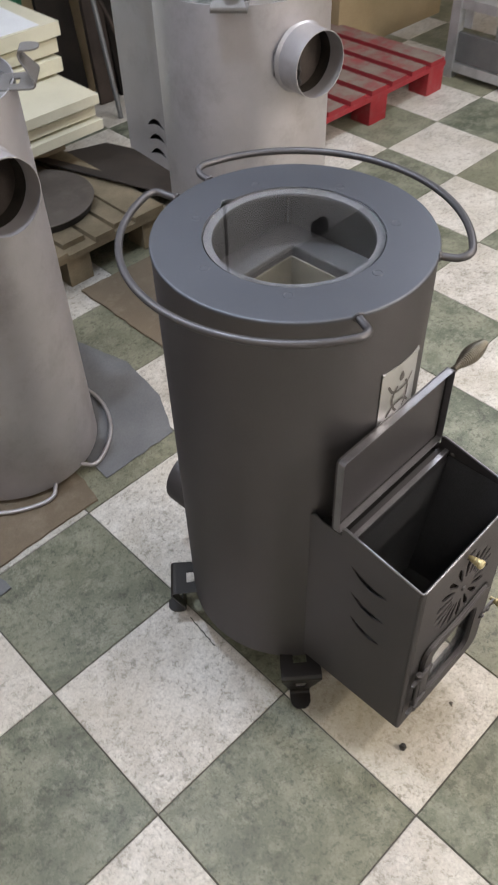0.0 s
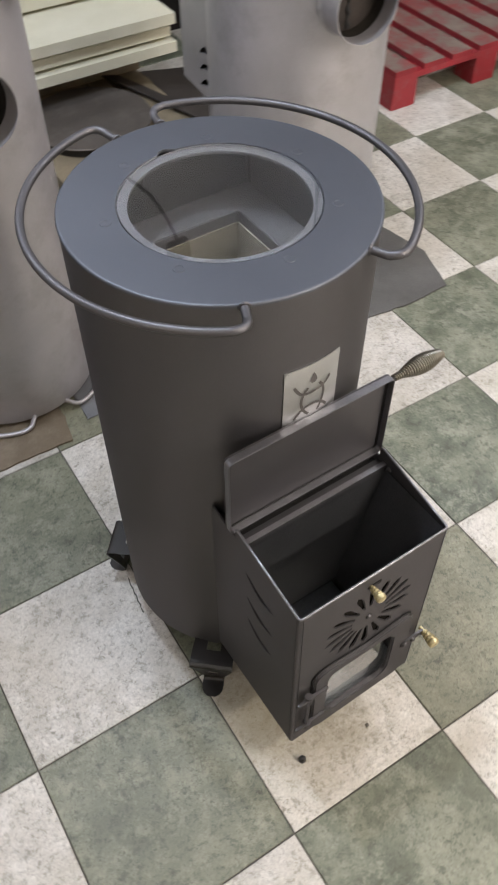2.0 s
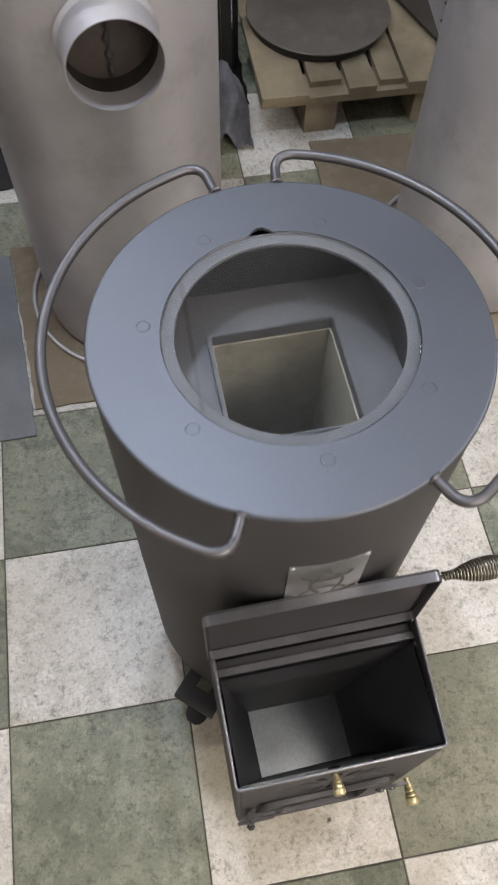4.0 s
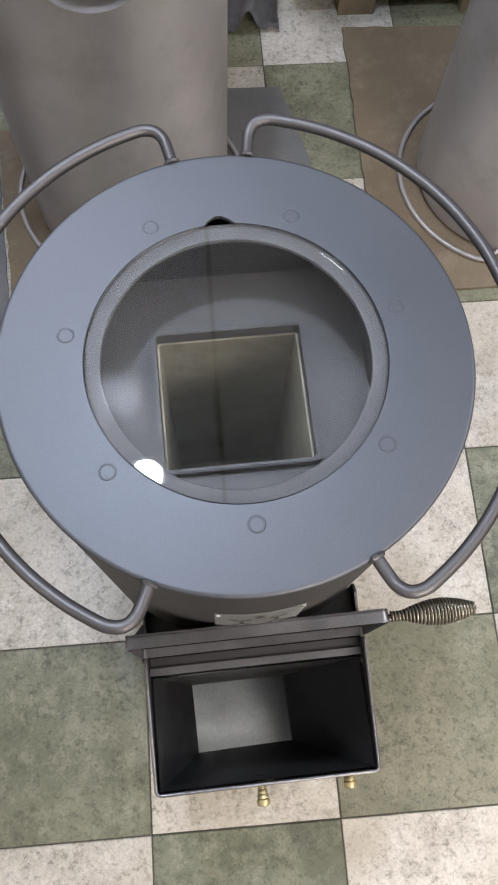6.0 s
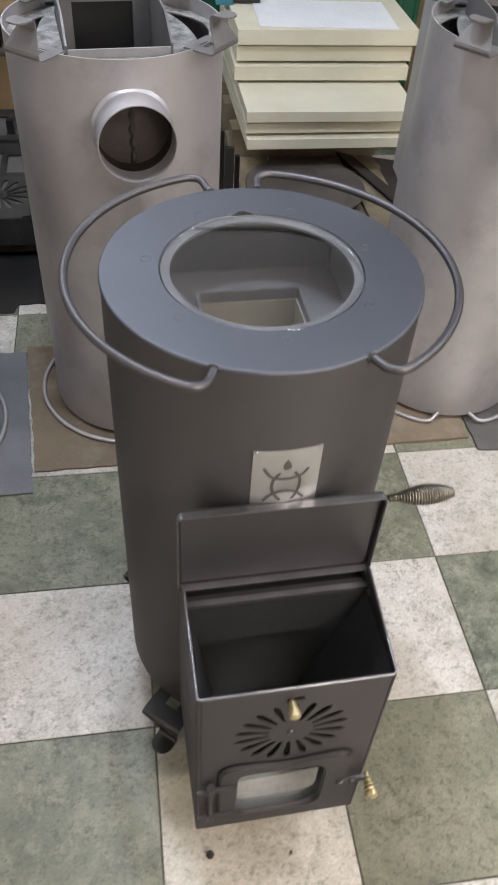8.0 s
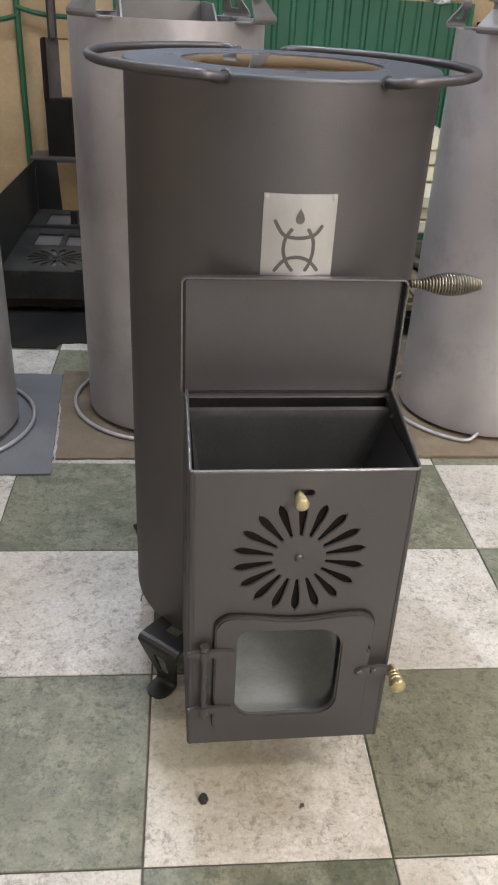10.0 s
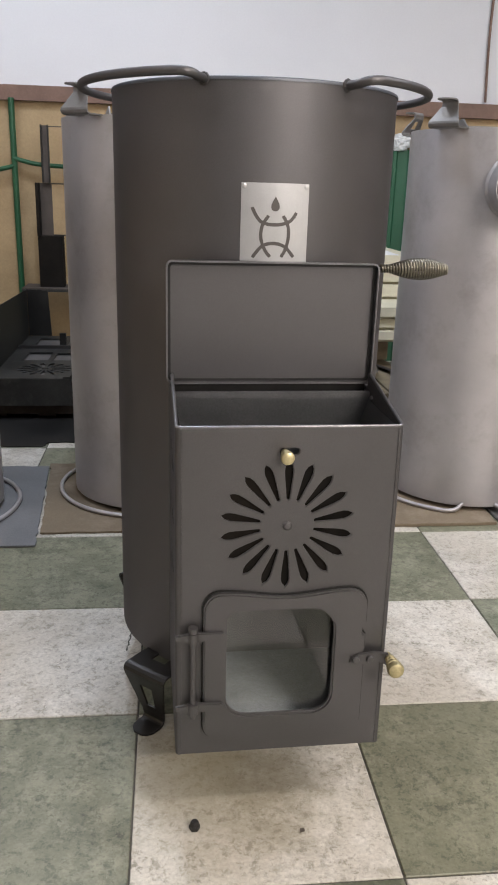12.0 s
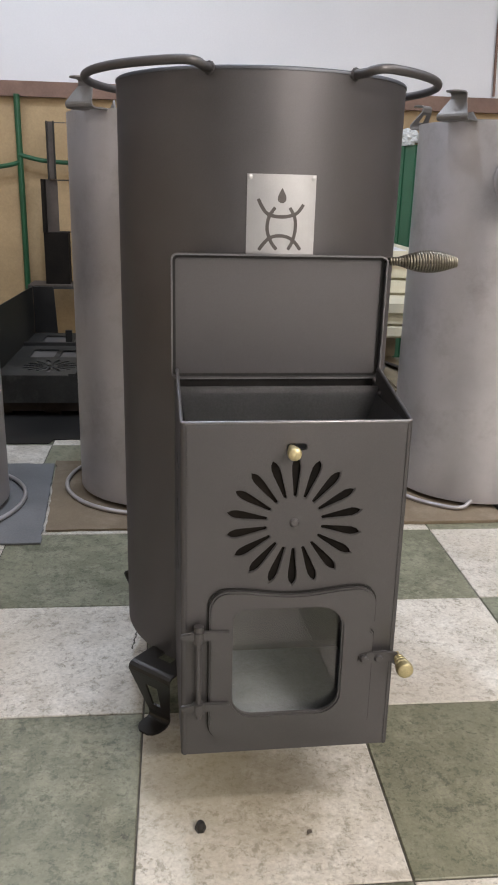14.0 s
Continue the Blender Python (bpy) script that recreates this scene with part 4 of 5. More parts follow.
    smooth(part("lifting_handle", wire_handle(258.5, 116, -0.013, 0.0, 0.238, 256, 112, 0.018, 0.006, GR), STEEL, st))
    smooth(part("lifting_handle", wire_handle(-78.5, 58, 0.013, 0.0, 0.238, -76, 64, 0.018, 0.006, GR), STEEL, st))
    # black beads drawn for the dark gap and marks along the panel seam
    for sx in (bx0 - 0.001, bx1 + 0.001):
        seam_path = [(sx + 0.002 * math.sin(k * 2.3), yb + 0.004 + 0.003 * math.cos(k * 1.7), 0.43 + 0.0045 * k) for k in range(26)]
        part("seam_dark_marks", rod(seam_path, [0.003 + 0.0028 * max(0.0, math.sin(k * 0.75)) for k in range(26)], 7), BLACK_STEEL, st)
    for slots, angles in (((1,), (225, -45)), ((1, 8), (135, 45))):
        first = None
        for a in angles:
            if first is None:
                ob = first = part("leg", moved(leg_mesh(0.062, slots), pose(0, 0, 0.062, 180)), LEG_STEEL, st)
            else:
                ob = new("leg", first.data)
                ob.parent = st
            p = polar(a, 0.258)
            ob.matrix_basis = pose(p[0], p[1], zt - 0.003, 0, 0, a)
    return st


g1 = grey_stove(pose(0.010, 1.327, 0.0055, 0, 0, 6), "bare steel cylinder stove upside down on brown cardboard")
g2 = copy_thing(g1, pose(0.868, 1.312, 0.0085, 0, 0, -5))
tagged(g2, "bare steel cylinder stove upside down on cardboard and grey mat")
g3 = copy_thing(g1, pose(-0.585, 1.19, 0.006))
tagged(g3, "bare steel cylinder stove upside down on grey mat")


def flat_sheet(name, pts, thick, mat, label, category, z=0.0005, torn=0.0022):
    edge = []
    for k, p in enumerate(pts):
        q = pts[(k + 1) % len(pts)]
        d = math.hypot(q[0] - p[0], q[1] - p[1])
        n = max(1, int(d / 0.025))
        nx, ny = (q[1] - p[1]) / d, -(q[0] - p[0]) / d
        for s in range(n):
            w = 0.0 if s == 0 else torn * noise.noise((p[0] + s * 0.9, k * 3.1, 5.0)) * 2
            edge.append((p[0] + (q[0] - p[0]) * s / n + nx * w, p[1] + (q[1] - p[1]) * s / n + ny * w))
    return tagged(part(name, sheet([edge], thick, pose(0, 0, z), 0.0008), mat), label, category)


flat_sheet("cardboard_sheet", [(-0.254, 1.013), (-0.05, 1.016), (0.040, 1.012), (0.055, 1.09), (0.05, 1.49), (-0.12, 1.50), (-0.298, 1.505)], 0.005, CARD, "brown corrugated cardboard sheet flat on tiles", "cardboard")
flat_sheet("rubber_mat", [(-1.0, 0.925), (-0.255, 0.945), (-0.298, 1.478), (-1.0, 1.50)], 0.005, MAT_GREY, "dark grey rubber mat under upturned stove", "mat")
flat_sheet("rubber_mat", [(0.10, 1.055), (0.325, 1.060), (0.395, 1.20), (0.42, 1.38), (0.365, 1.595), (0.10, 1.602)], 0.003, MAT_GREY, "dark grey rubber mat beside upturned stove", "mat")
flat_sheet("cardboard_sheet", [(0.535, 1.30), (0.60, 1.026), (0.872, 1.03), (0.872, 1.70), (0.828, 1.755), (0.535, 1.765)], 0.008, CARD, "brown cardboard sheet under upturned stove", "cardboard")
flat_sheet("rubber_mat", [(0.885, 0.985), (1.06, 0.965), (1.20, 0.972), (1.25, 1.13), (1.20, 1.40), (0.885, 1.40)], 0.005, MAT_WARM, "dark grey mat with curled corner on tiles", "mat")

# ---- wooden pallet, plate and foam boards ----
pal = root("wooden_pallet", pose(0, 0, 0), "pale wooden pallet carrying foam boards", "pallet")
for i, (x0, x1, y0) in enumerate(((0.405, 0.53, 1.79), (0.545, 0.63, 1.84), (0.645, 0.72, 1.80), (0.735, 0.80, 1.82), (0.81, 0.93, 1.80))):
    part("board", block(x0, x1, y0, 2.85, 0.121, 0.139, 0.002), WOOD, pal)
for y0 in (1.80, 2.25, 2.72):
    part("cross_board", block(0.405, 0.95, y0, y0 + 0.10, 0.100, 0.1205, 0.002), WOOD, pal)
    for x0 in (0.53, 0.84):
        part("foot_block", block(x0, x0 + 0.09, y0 + 0.01, y0 + 0.10, 0.0, 0.0995, 0.003), WOOD, pal)
disc = root("steel_disc", pose(0.620, 2.105, 0.1395), "round dark steel plate lying on pallet", "steel plate")
smooth(part("face", lathe([(0, 0.026), (0.199, 0.026), (0.204, 0.027), (0.205, 0.030), (0.203, 0.032), (0, 0.032)], 72), DISC, disc))
smooth(part("skirt", lathe([(0.190, 0), (0.193, 0), (0.193, 0.0259), (0.190, 0.0259)], 64, True), STEEL_DARK, disc))
stack_top = 0.242
for i, (h, dx, y0, w, d) in enumerate(((0.033, 0.012, 2.20, 0.58, 0.70), (0.033, 0.006, 2.225, 0.575, 0.68), (0.034, 0.010, 2.205, 0.585, 0.68), (0.047, 0.014, 2.44, 0.62, 0.52), (0.047, 0.022, 2.46, 0.62, 0.50), (0.047, 0.026, 2.44, 0.63, 0.52))):
    bm = block(-w / 2, w / 2, 0, d, 0.011, h + 0.011, 0.003)
    block(-w / 2 + 0.025, w / 2 - 0.025, 0.025, d - 0.02, 0, 0.0108, 0, bm)
    ob = part("foam_board", bm, FOAM)
    ob.matrix_world = pose(0.706 + dx, y0, stack_top, 0, 0, random.uniform(-0.7, 0.7))
    tagged(ob, "pale yellow foam insulation board in a stack", "foam board", "stack of foam boards")
    stack_top += h + 0.0115
ob = part("paper_sheet", block(-0.24, 0.24, -0.14, 0.14, 0, 0.002, 0.0005), PAPER)
ob.matrix_world = pose(0.74, 2.60, stack_top, 0, 0, -2)
tagged(ob, "white paper sheet lying on foam boards", "paper")
for dy, rr in ((0.27, 0.014), (0.31, 0.018)):
    ob = part("paper_roll", block(-0.24, 0.24, -rr, rr, 0, 2 * rr, 0.005), PAPER)
    ob.matrix_world = pose(0.68, 2.56 + dy, stack_top, 0, 0, -3)
    tagged(ob, "long white wrapped roll lying on foam boards", "roll", "white rolls")
tool = root("power_tool", pose(0.46, 2.72, stack_top), "blue and black hand tool on foam boards", "tool")
part("body", block(-0.09, -0.03, -0.035, 0.035, 0, 0.06, 0.012), BLUE, tool)
part("grip", block(-0.029, 0.07, -0.022, 0.022, 0.005, 0.045, 0.01), BLACK, tool)
sp = root("timber_bearers", pose(0.66, 2.5, 0.1395), "pale timber bearers under the foam boards", "timber")
for y in (-0.12, 0.10, 0.30):
    part("bearer", block(-0.26, 0.28, y, y + 0.08, 0.0, 0.102, 0.003), WOOD, sp)
ls = part("steel_sheet", block(-0.16, 0.30, -0.30, 0.46, 0, 0.004, 0.001), SHEET)
ls.matrix_world = pose(1.075, 1.98, 0.11, 0, 16, 18)
tagged(ls, "dark steel sheet leaning on the pallet edge", "steel sheet")
rag = bmesh.new()
n = 18
g = [[rag.verts.new((0.10 * (u / n - 0.5) * 1.5, 0.12 * (v / n - 0.5) * 1.6, 0.0)) for u in range(n + 1)] for v in range(n + 1)]
for v in range(n + 1):
    for u in range(n + 1):
        p = g[v][u].co
        d2 = (p.x / 0.075) ** 2 + (p.y / 0.096) ** 2
        p.z = max(0.0, 0.19 * (1 - d2 * 0.75)) + 0.018 * math.sin(p.x * 110 + 3 * math.sin(p.y * 40)) + 0.012 * noise.noise(p * 40)
        p.z = max(p.z, 0.003)
for v in range(n):
    for u in range(n):
        rag.faces.new((g[v][u], g[v][u + 1], g[v + 1][u + 1], g[v + 1][u]))
bmesh.ops.solidify(rag, geom=rag.faces[:], thickness=0.003)
ob = smooth(part("cloth_rag", rag, FABRIC), 180)
ob.matrix_world = pose(0.305, 1.86, 0.004)
tagged(ob, "crumpled grey cloth heaped on the floor", "cloth")
for x, y, h, w, tilt, mat in ((0.262, 2.02, 0.60, 0.026, 5, TAR), (0.292, 2.05, 0.42, 0.020, 4, LINER), (0.322, 2.06, 0.36, 0.024, 5, TAR), (0.355, 2.09, 0.30, 0.030, 4, BLACK_STEEL), (0.386, 2.12, 0.26, 0.014, 3, TAR)):
    ob = part("steel_offcut", block(-w / 2, w / 2, -0.010, 0.010, 0, h, 0.002), mat)
    ob.matrix_world = pose(x, y, 0.004, -tilt, 0, 0)
    tagged(ob, "dark narrow offcut standing between stove and pallet", "offcut", "leaning offcuts")
flat_sheet("black_cloth", [(0.235, 1.93), (0.30, 1.90), (0.40, 1.95), (0.405, 2.30), (0.23, 2.32)], 0.002, TAR, "black cloth lying flat on the tiles", "cloth", torn=0.006)

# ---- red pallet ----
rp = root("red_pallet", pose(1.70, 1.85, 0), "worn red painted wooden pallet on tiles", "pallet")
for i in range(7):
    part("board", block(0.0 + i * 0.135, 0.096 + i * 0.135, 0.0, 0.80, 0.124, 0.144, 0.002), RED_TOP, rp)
for y in (0.0, 0.35, 0.70):
    part("stringer", block(0.0, 0.92, y, y + 0.10, 0.102, 0.1238, 0.002), RED, rp)
    for x in (0.0, 0.40, 0.80):
        part("foot_block", block(x, x + 0.11, y, y + 0.10, 0.0, 0.1018, 0.003), RED, rp)

# ---- back wall ----
prof = []
x = -0.24
while x < 1.24:
    prof += [(x, 0.0), (x + 0.045, 0.0), (x + 0.053, -0.007), (x + 0.066, -0.007)]
    x += 0.074
bm = bmesh.new()
front, back = [[[bm.verts.new((p[0], Y1 - 0.045 + p[1] + d, z)) for p in prof] for z in (0.002, 0.98)] for d in (0.0, 0.0018)]
for i in range(len(prof) - 1):
    bm.faces.new((front[0][i], front[0][i + 1], front[1][i + 1], front[1][i]))
    bm.faces.new((back[0][i + 1], back[0][i], back[1][i], back[1][i + 1]))
    bm.faces.new((front[1][i], front[1][i + 1], back[1][i + 1], back[1][i]))
tagged(part("green_cladding", bm, CLAD), "green corrugated metal sheet standing against wall", "metal sheet", kind="structure")
tagged(part("wall_panel", block(X0, X1, Y1 - 0.03, Y1 - 0.004, 0, 1.122, 0.002), OSB), "tan wood fibre panel along the wall", "wall panel", kind="structure")
tagged(part("trim", block(X0, X1, Y1 - 0.06, Y1 - 0.004, 1.1225, 1.183, 0.004), RAIL), "brown stained wooden rail on wall", "trim", kind="structure")
# boards, poles and a canister stored past the end of the cladding
for px, py, w, h, lean, side, mat, nm, lab in (
    (1.335, 2.90, 0.16, 0.92, 6, 0, TAR, "dark_board", "dark brown board leaning against the wall"),
    (1.50, 2.88, 0.10, 0.86, 7, 2, BROWN, "dark_board", "dusty dark brown board leaning against the wall"),
    (1.66, 2.90, 0.16, 0.98, 6, -1, TAR, "dark_board", "wide dark brown board leaning against the wall"),
    (1.85, 2.89, 0.14, 0.90, 6, 1, TAR, "dark_board", "dark stained board leaning against the wall"),
    (2.04, 2.90, 0.15, 0.95, 6, 0, TAR, "dark_board", "dark brown board leaning against the wall"),
    (2.24, 2.88, 0.12, 0.88, 6, -1, TAR, "dark_board", "dark brown board leaning against the wall")):
    ob = part(nm, block(-w / 2, w / 2, -0.011, 0.011, 0, h, 0.002), mat)
    ob.matrix_world = pose(px, py, 0.001, -lean, side, 0)
    tagged(ob, lab, "board", "boards leaning on the wall")
for p, q, r, mat, lab in (((1.43, 2.70, 0.001), (1.47, 2.93, 0.95), 0.011, LINER, "thin grey steel tube leaning on boards"), ((1.60, 2.66, 0.001), (1.38, 2.86, 0.72), 0.009, BROWN, "thin wooden stick leaning on boards"), ((1.56, 2.72, 0.001), (1.62, 2.86, 0.80), 0.007, LINER, "thin grey steel tube leaning on boards")):
    tagged(part("pole", rod([p, q], r, 10), mat), lab, "pole", "poles leaning on boards")
can = root("canister", pose(1.80, 2.66, 0), "grey canister with red cap beside boards", "canister")
smooth(part("body", lathe([(0, 0), (0.082, 0), (0.088, 0.006), (0.088, 0.50), (0.078, 0.545), (0.03, 0.57), (0, 0.57)], 32), DISC, can))
smooth(part("cap", lathe([(0, 0.571), (0.026, 0.571), (0.026, 0.60), (0.022, 0.606), (0, 0.606)], 20), RED, can, "red screw cap"))
pf = root("pipe_frame", pose(-0.615, Y1 - 0.07, 0), "green painted pipes fixed to the wall panel", "pipe")
part("upright", rod([(0, 0, 0.0), (0, 0, 1.13)], 0.013, 14), GREEN, pf)
for bend in ([(-0.5, 0, 0.805), (-0.2, 0, 0.822), (-0.06, -0.004, 0.842), (0.0, -0.006, 0.858)], [(0.0, -0.006, 0.889), (0.03, -0.010, 0.880), (0.10, -0.012, 0.866), (0.2, -0.012, 0.860), (0.4, -0.010, 0.852)]):
    part("branch", rod(spline(bend, 5), 0.0095, 12), GREEN, pf)

# ---- stove body lying on a stand ----
lb = root("stove_trough", pose(-0.56, 1.97, 0.05), "dark steel stove body lying on low timbers", "stove part")
holes = [round_rect(*c, 0.003, 3) for c in ((0.060, 0.152, 0.300, 0.445), (0.172, 0.245, 0.300, 0.430), (0.060, 0.155, 0.585, 0.745), (0.188, 0.262, 0.590, 0.745))]
fl = [[(0.0, 0.0), (0.275, 0.0), (0.36, 0.04), (0.36, 0.81), (0.0, 0.81)]] + holes + [petal(0.163, 0.150, 8 + k * 24, 0.026, 0.100, 0.017) for k in range(15)]
part("face_panel", sheet(fl, 0.004, pose(0, 0, 0.096), 0.0008), TROUGH, lb)
part("hub", lathe([(0, 0.1004), (0.012, 0.1004), (0.011, 0.105), (0, 0.106)], 18), TROUGH, lb).matrix_basis = pose(0.163, 0.150, 0)
part("under_panel", block(0.004, 0.356, 0.004, 0.806, 0.088, 0.092), LEG_STEEL, lb, "pale inner plate seen through cut-outs")
part("front_lip", block(0.0, 0.275, -0.0035, -0.0005, 0.004, 0.099, 0.001), TROUGH, lb)
part("lip_hook", sheet([[(0.245, 0.099), (0.275, 0.099), (0.290, 0.118), (0.283, 0.124), (0.268, 0.106), (0.245, 0.106)]], 0.003, Matrix.Translation((0, -0.002, 0)) @ FRONT), TROUGH, lb)
part("cross_rail", block(0.004, 0.356, 0.518, 0.534, 0.1005, 0.113, 0.002), STEEL_DARK, lb)
part("stop_peg", block(0.160, 0.186, 0.590, 0.610, 0.1005, 0.150, 0.002), BLACK_STEEL, lb)
part("side_wall", sheet([[(-0.02, 0.0), (0.81, 0.0), (0.81, 0.300), (-0.02, 0.318)]] + [crescent(0.06 + 0.045 * k, 0.19, 0.075 + 0.045 * k, 0.245, 0.010, -0.008) for k in range(3)], 0.004, Matrix.Translation((-0.0045, 0, 0)) @ SIDE), STEEL_DARK, lb)
part("end_wall", sheet([[(0.0, 0.10), (0.098, 0.10), (0.088, 0.298), (0.0, 0.300)]], 0.004, Matrix.Translation((0, 0.811, 0)) @ FRONT), BLACK_STEEL, lb)
part("end_ledge", block(-0.02, 0.36, 0.8155, 0.98, 0.3005, 0.306, 0.001), RUST, lb, "brown-stained end ledge")
part("ledge_lip", block(-0.02, 0.36, 0.8155, 0.8185, 0.290, 0.3003, 0.0006), TROUGH, lb)
part("duct", block(0.051, 0.154, 0.86, 0.93, 0.3065, 0.522, 0.002), TAR, lb)
part("duct_side", block(0.051, 0.063, 0.85, 0.93, 0.5225, 0.740, 0.001), TAR, lb)
part("duct_face", block(0.0635, 0.113, 0.905, 0.909, 0.5225, 0.740, 0.001), RUST, lb)
for z in (0.5225, 0.735):
    part("duct_bar", block(0.1135, 0.225, 0.903, 0.909, z, z + 0.005, 0.001), BLACK_STEEL, lb)
part("duct_strip", block(0.084, 0.106, 0.890, 0.894, 0.7405, 0.968, 0.001), RUST, lb)
for x in (0.078, 0.1065):
    part("strip_edge", block(x, x + 0.0055, 0.880, 0.896, 0.7405, 0.970, 0.001), BLACK_STEEL, lb)
part("strip_bar", block(0.1125, 0.225, 0.886, 0.890, 0.962, 0.966, 0.0008), RUST, lb)
sd = root("low_stand", pose(-0.58, 1.98, 0), "dark low timber stand under stove parts", "stand")
for x in (0.0, 0.17, 0.34):
    for y in (0.03, 0.40, 0.72):
        part("foot", block(x, x + 0.06, y, y + 0.07, 0, 0.0215, 0.003), BROWN, sd)
for y in (0.0, 0.36, 0.70):
    part("plank", block(-0.03, 0.43, y, y + 0.11, 0.022, 0.0535, 0.003), BROWN, sd)
# flat black layer covers the tiles under and before the stand
flat_sheet("black_floor_layer", [(-0.66, 1.675), (-0.345, 1.672), (-0.335, 1.712), (-0.20, 1.715), (-0.20, 2.60), (-0.66, 2.60)], 0.0025, BLACK_STEEL, "flat black layer on the floor under the timber stand", "mat", torn=0.004)
# ---- far right ----
cb = root("cardboard_box", pose(3.0, 2.62, 0), "large closed brown cardboard box behind pallet", "box")
part("body", block(-0.42, 0.42, -0.17, 0.3, 0, 0.6, 0.004), BOX_CARD, cb)
part("flap", block(-0.42, 0.42, -0.17, 0.06, 0.6005, 0.604, 0.001), BOX_CARD, cb)
fr = root("metal_rack", pose(2.74, 1.62, 0), "galvanized steel rack standing on tiles", "rack")
for x, y in ((0, 0.27), (0.0, -0.45), (0.42, 0.27), (0.42, -0.45)):
    part("post", block(x, x + 0.045, y, y + 0.045, 0, 1.3, 0.004), GALV, fr)
for z in (0.03, 0.30, 0.9):
    part("front_rail", block(0.004, 0.040, -0.4045, 0.2695, z, z + 0.04, 0.003), GALV, fr)
    part("shelf", block(0.0455, 0.42, -0.40, 0.265, z, z + 0.012, 0.002), GALV, fr)

part("kick_panel", block(0.012, 0.034, -0.404, 0.2685, 0.075, 0.20, 0.002), LINER, fr)
for y in (-0.40, 0.225):
    part("corner_plate", block(0.0365, 0.0445, y, y + 0.04, 0.215, 0.295, 0.002), GALV, fr)

film = bmesh.new()
bmesh.ops.create_icosphere(film, subdivisions=4, radius=1.0)
for v in film.verts:
    k = 1.0 + 0.35 * noise.noise(v.co * 2.4) + 0.22 * noise.noise(v.co * 6.0)
    v.co = Vector((v.co.x * 0.055 * k, v.co.y * 0.028 * k, v.co.z * 0.034 * k))
ob = part("plastic_film", film, FILM)
ob.matrix_world = pose(1.10, Y1 - 0.048, 1.008)
tagged(ob, "crumpled clear plastic film on top of green sheet", "plastic film")

# ---- small things on the floor ----
nut = root("cap_nut", pose(0.081, 0.094, 0.0), "small dark domed cap nut on white tile", "nut")
smooth(part("hexagon", lathe([(0, 0), (0.0068, 0), (0.0072, 0.001), (0.0072, 0.006), (0.0066, 0.007), (0, 0.007)], 6), STEEL_DARK, nut), 20)
smooth(part("dome", lathe([(0.0058, 0.0071), (0.0056, 0.010), (0.004, 0.0125), (0.0, 0.0137)], 16), STEEL_DARK, nut))
chip = tagged(part("metal_chip", moved(sheet([[(-0.0042, -0.002), (0.003, -0.0036), (0.005, 0.0008), (0.0008, 0.0036)]], 0.0015, None, 0.0003), pose(0.219, 0.081, 0.0003, 0, 0, 30)), DISC), "tiny dark metal chip on white tile", "metal chip")
CR0, CR1 = (-0.018, 0.60), (-0.027, 0.51)
crack = [(CR0[0] + (CR1[0] - CR0[0]) * k / 14 + 0.0012 * math.sin(k * 1.9), CR0[1] + (CR1[1] - CR0[1]) * k / 14 + 0.001 * math.cos(k * 2.7)) for k in range(15)]
bm = bmesh.new()
lt = [bm.verts.new((x - 0.0007 - 0.0012 * abs(math.sin(k * 1.3)), y - 0.0010, 0.0006)) for k, (x, y) in enumerate(crack)]
rt = [bm.verts.new((x + 0.0007 + 0.0010 * abs(math.cos(k * 1.7)), y + 0.0010, 0.0006)) for k, (x, y) in enumerate(crack)]
for k in range(14):
    bm.faces.new((lt[k], rt[k], rt[k + 1], lt[k + 1]))
tagged(part("floor_crack", bm, GROUT), "thin dark crack across a white floor tile", "crack", kind="structure")
cable = tagged(part("wall_cable", rod(spline([(1.477, Y1 - 0.012, 2.4), (1.480, Y1 - 0.010, 1.9), (1.474, Y1 - 0.010, 1.5), (1.487, Y1 - 0.012, 1.195)], 6), 0.006, 8), RAIL), "thin brown cable running down the wall", "cable")

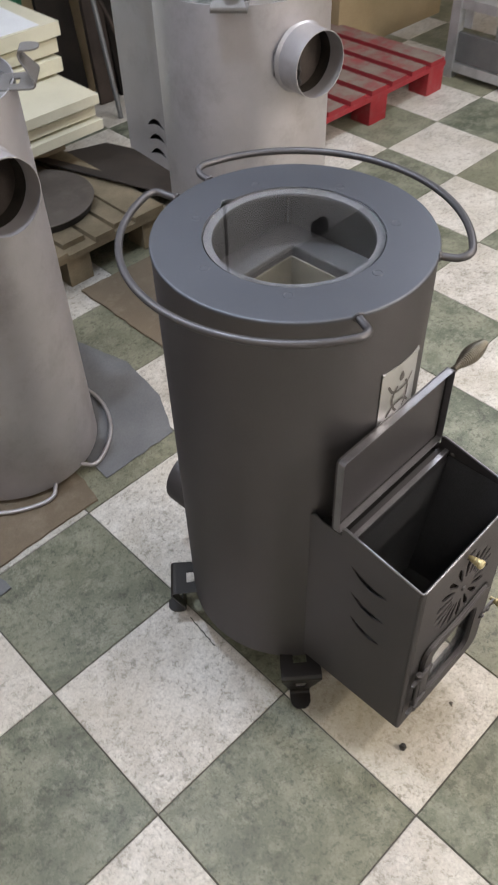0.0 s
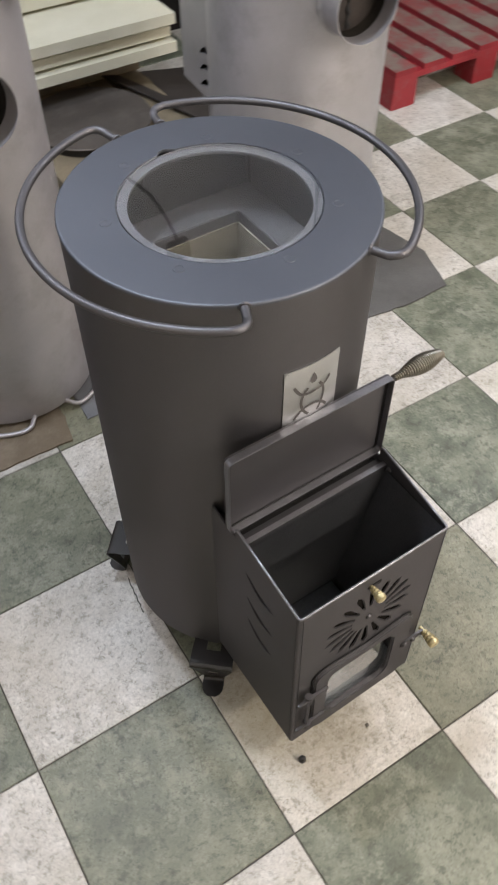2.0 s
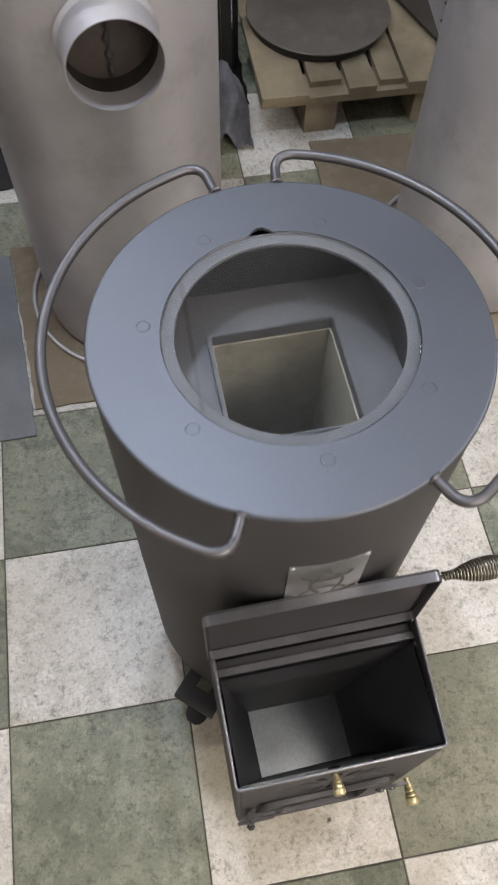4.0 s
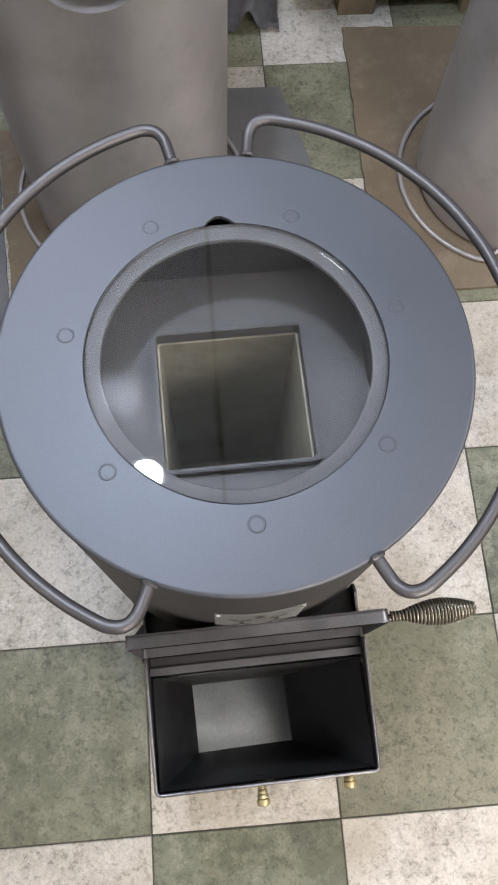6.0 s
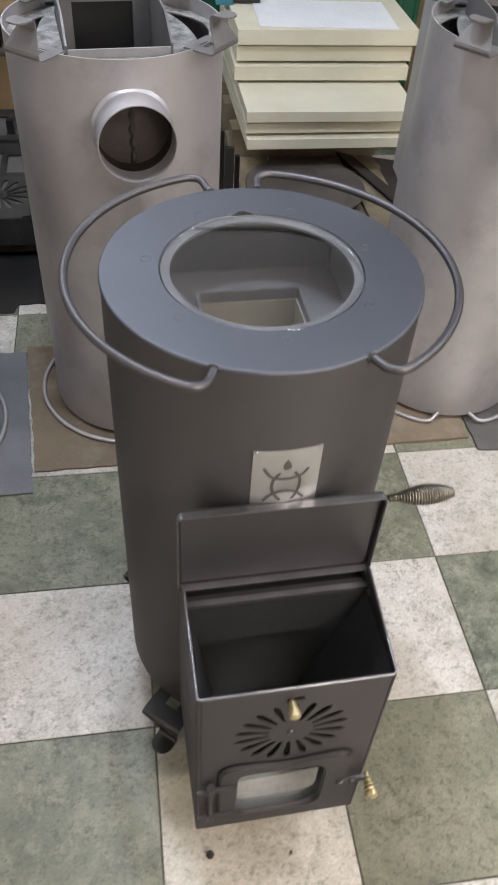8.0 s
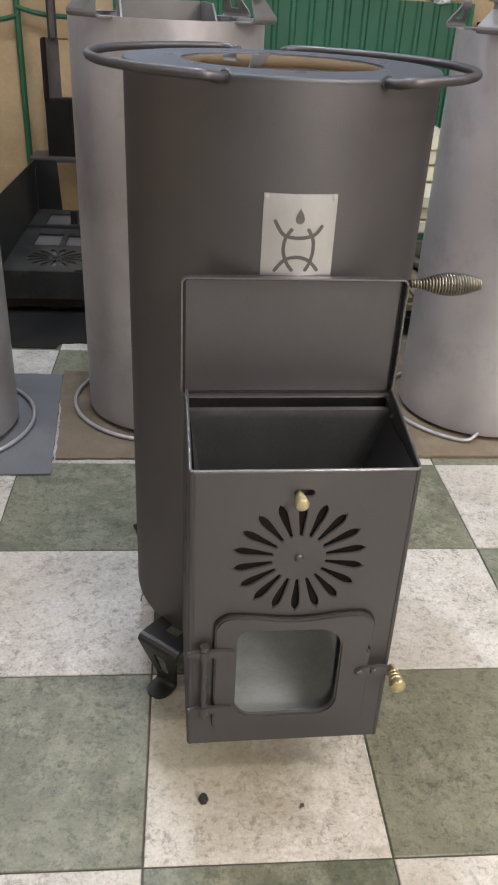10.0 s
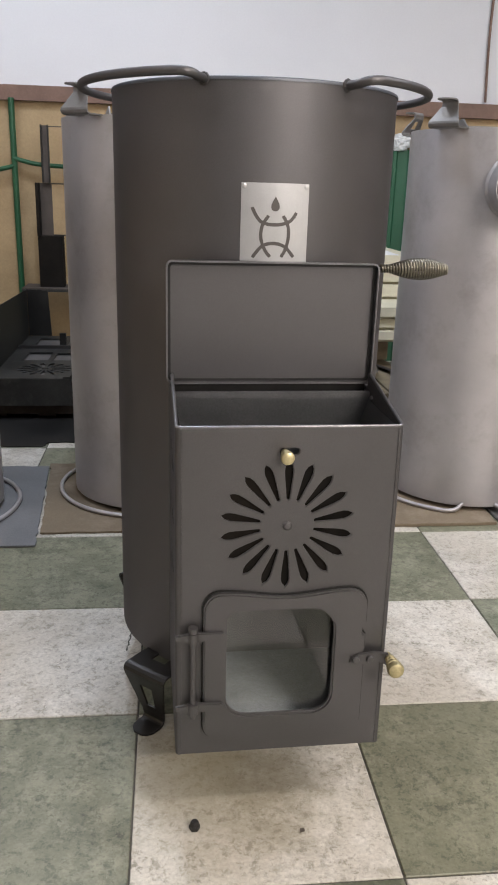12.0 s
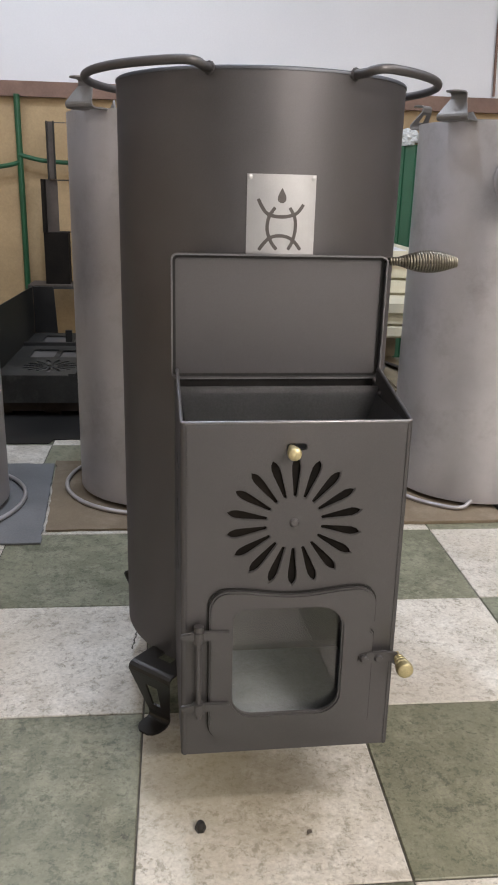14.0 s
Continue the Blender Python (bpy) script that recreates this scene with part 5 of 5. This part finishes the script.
tagged(part("wall_conduit", rod([(2.31, Y1 - 0.010, 1.19), (2.31, Y1 - 0.010, CEIL - 0.001)], 0.010, 12), BLACK), "black vertical cable conduit on white wall", "conduit")
run = [(-0.10, Y1 - 0.010, 2.36), (0.48, Y1 - 0.010, 2.38), (0.77, Y1 - 0.010, 2.40), (1.03, Y1 - 0.010, 2.48), (1.20, Y1 - 0.010, 2.64), (1.31, Y1 - 0.010, 2.86), (1.35, Y1 - 0.010, 3.00)]
tagged(part("wall_cable", rod(spline(run, 6), 0.009, 8), BLACK), "black cable sagging along the white wall", "cable")
for jx, jz in ((1.35, 3.00), (3.17, 3.22)):
    jb = root("junction_box", pose(jx, Y1 - 0.001, jz), "small black junction box on white wall", "junction box", "junction boxes")
    part("body", block(-0.06, 0.06, -0.055, 0.0, 0.0, 0.10, 0.006), BLACK, jb)
    part("cover", block(-0.05, 0.05, -0.061, -0.0555, 0.01, 0.09, 0.002), BLACK, jb)
tagged(part("ceiling_joint", block(0.181, 0.199, Y0 + 0.01, Y1 - 0.01, CEIL - 0.012, CEIL - 0.001, 0.002), BROWN), "dark cover strip along a ceiling joint", "trim", kind="structure")

# ---- floor tiles ----
def tile_mesh(name, mat):
    g = 0.0013
    bm = block(g, S - g, g, S - g, -0.006, 0.0)
    bmesh.ops.bevel(bm, geom=[e for e in bm.edges if all(v.co.z > -0.001 for v in e.verts)], offset=0.0012, segments=1, affect="EDGES")
    me = bpy.data.meshes.new(name)
    bmesh.ops.recalc_face_normals(bm, faces=bm.faces[:])
    bm.to_mesh(me)
    bm.free()
    me.materials.append(mat)
    return me


TW, TG = tile_mesh("white_tile", TILE_W), tile_mesh("green_tile", TILE_G)
I0, I1, J0, J1 = -7, 13, -8, 9
far = {TILE_W: bmesh.new(), TILE_G: bmesh.new()}
for i in range(I0, I1 + 1):
    for j in range(J0, J1 + 1):
        white = (i + j) % 2 == 0
        if -4 <= i <= 10 and -2 <= j <= 9:
            ob = new("tile", TW if white else TG)
            ob.parent = floor
            ob.matrix_basis = pose(i * S, j * S, random.uniform(-0.0003, 0.0))
        else:
            block(max(i * S, X0) + 0.0013, min((i + 1) * S, X1) - 0.0013, max(j * S, Y0) + 0.0013, min((j + 1) * S, Y1) - 0.0013, -0.006, -0.0002, bm=far[TILE_W if white else TILE_G])
for mat, bm in far.items():
    tagged(part("tile_field", bm, mat, floor), kind="stuff")
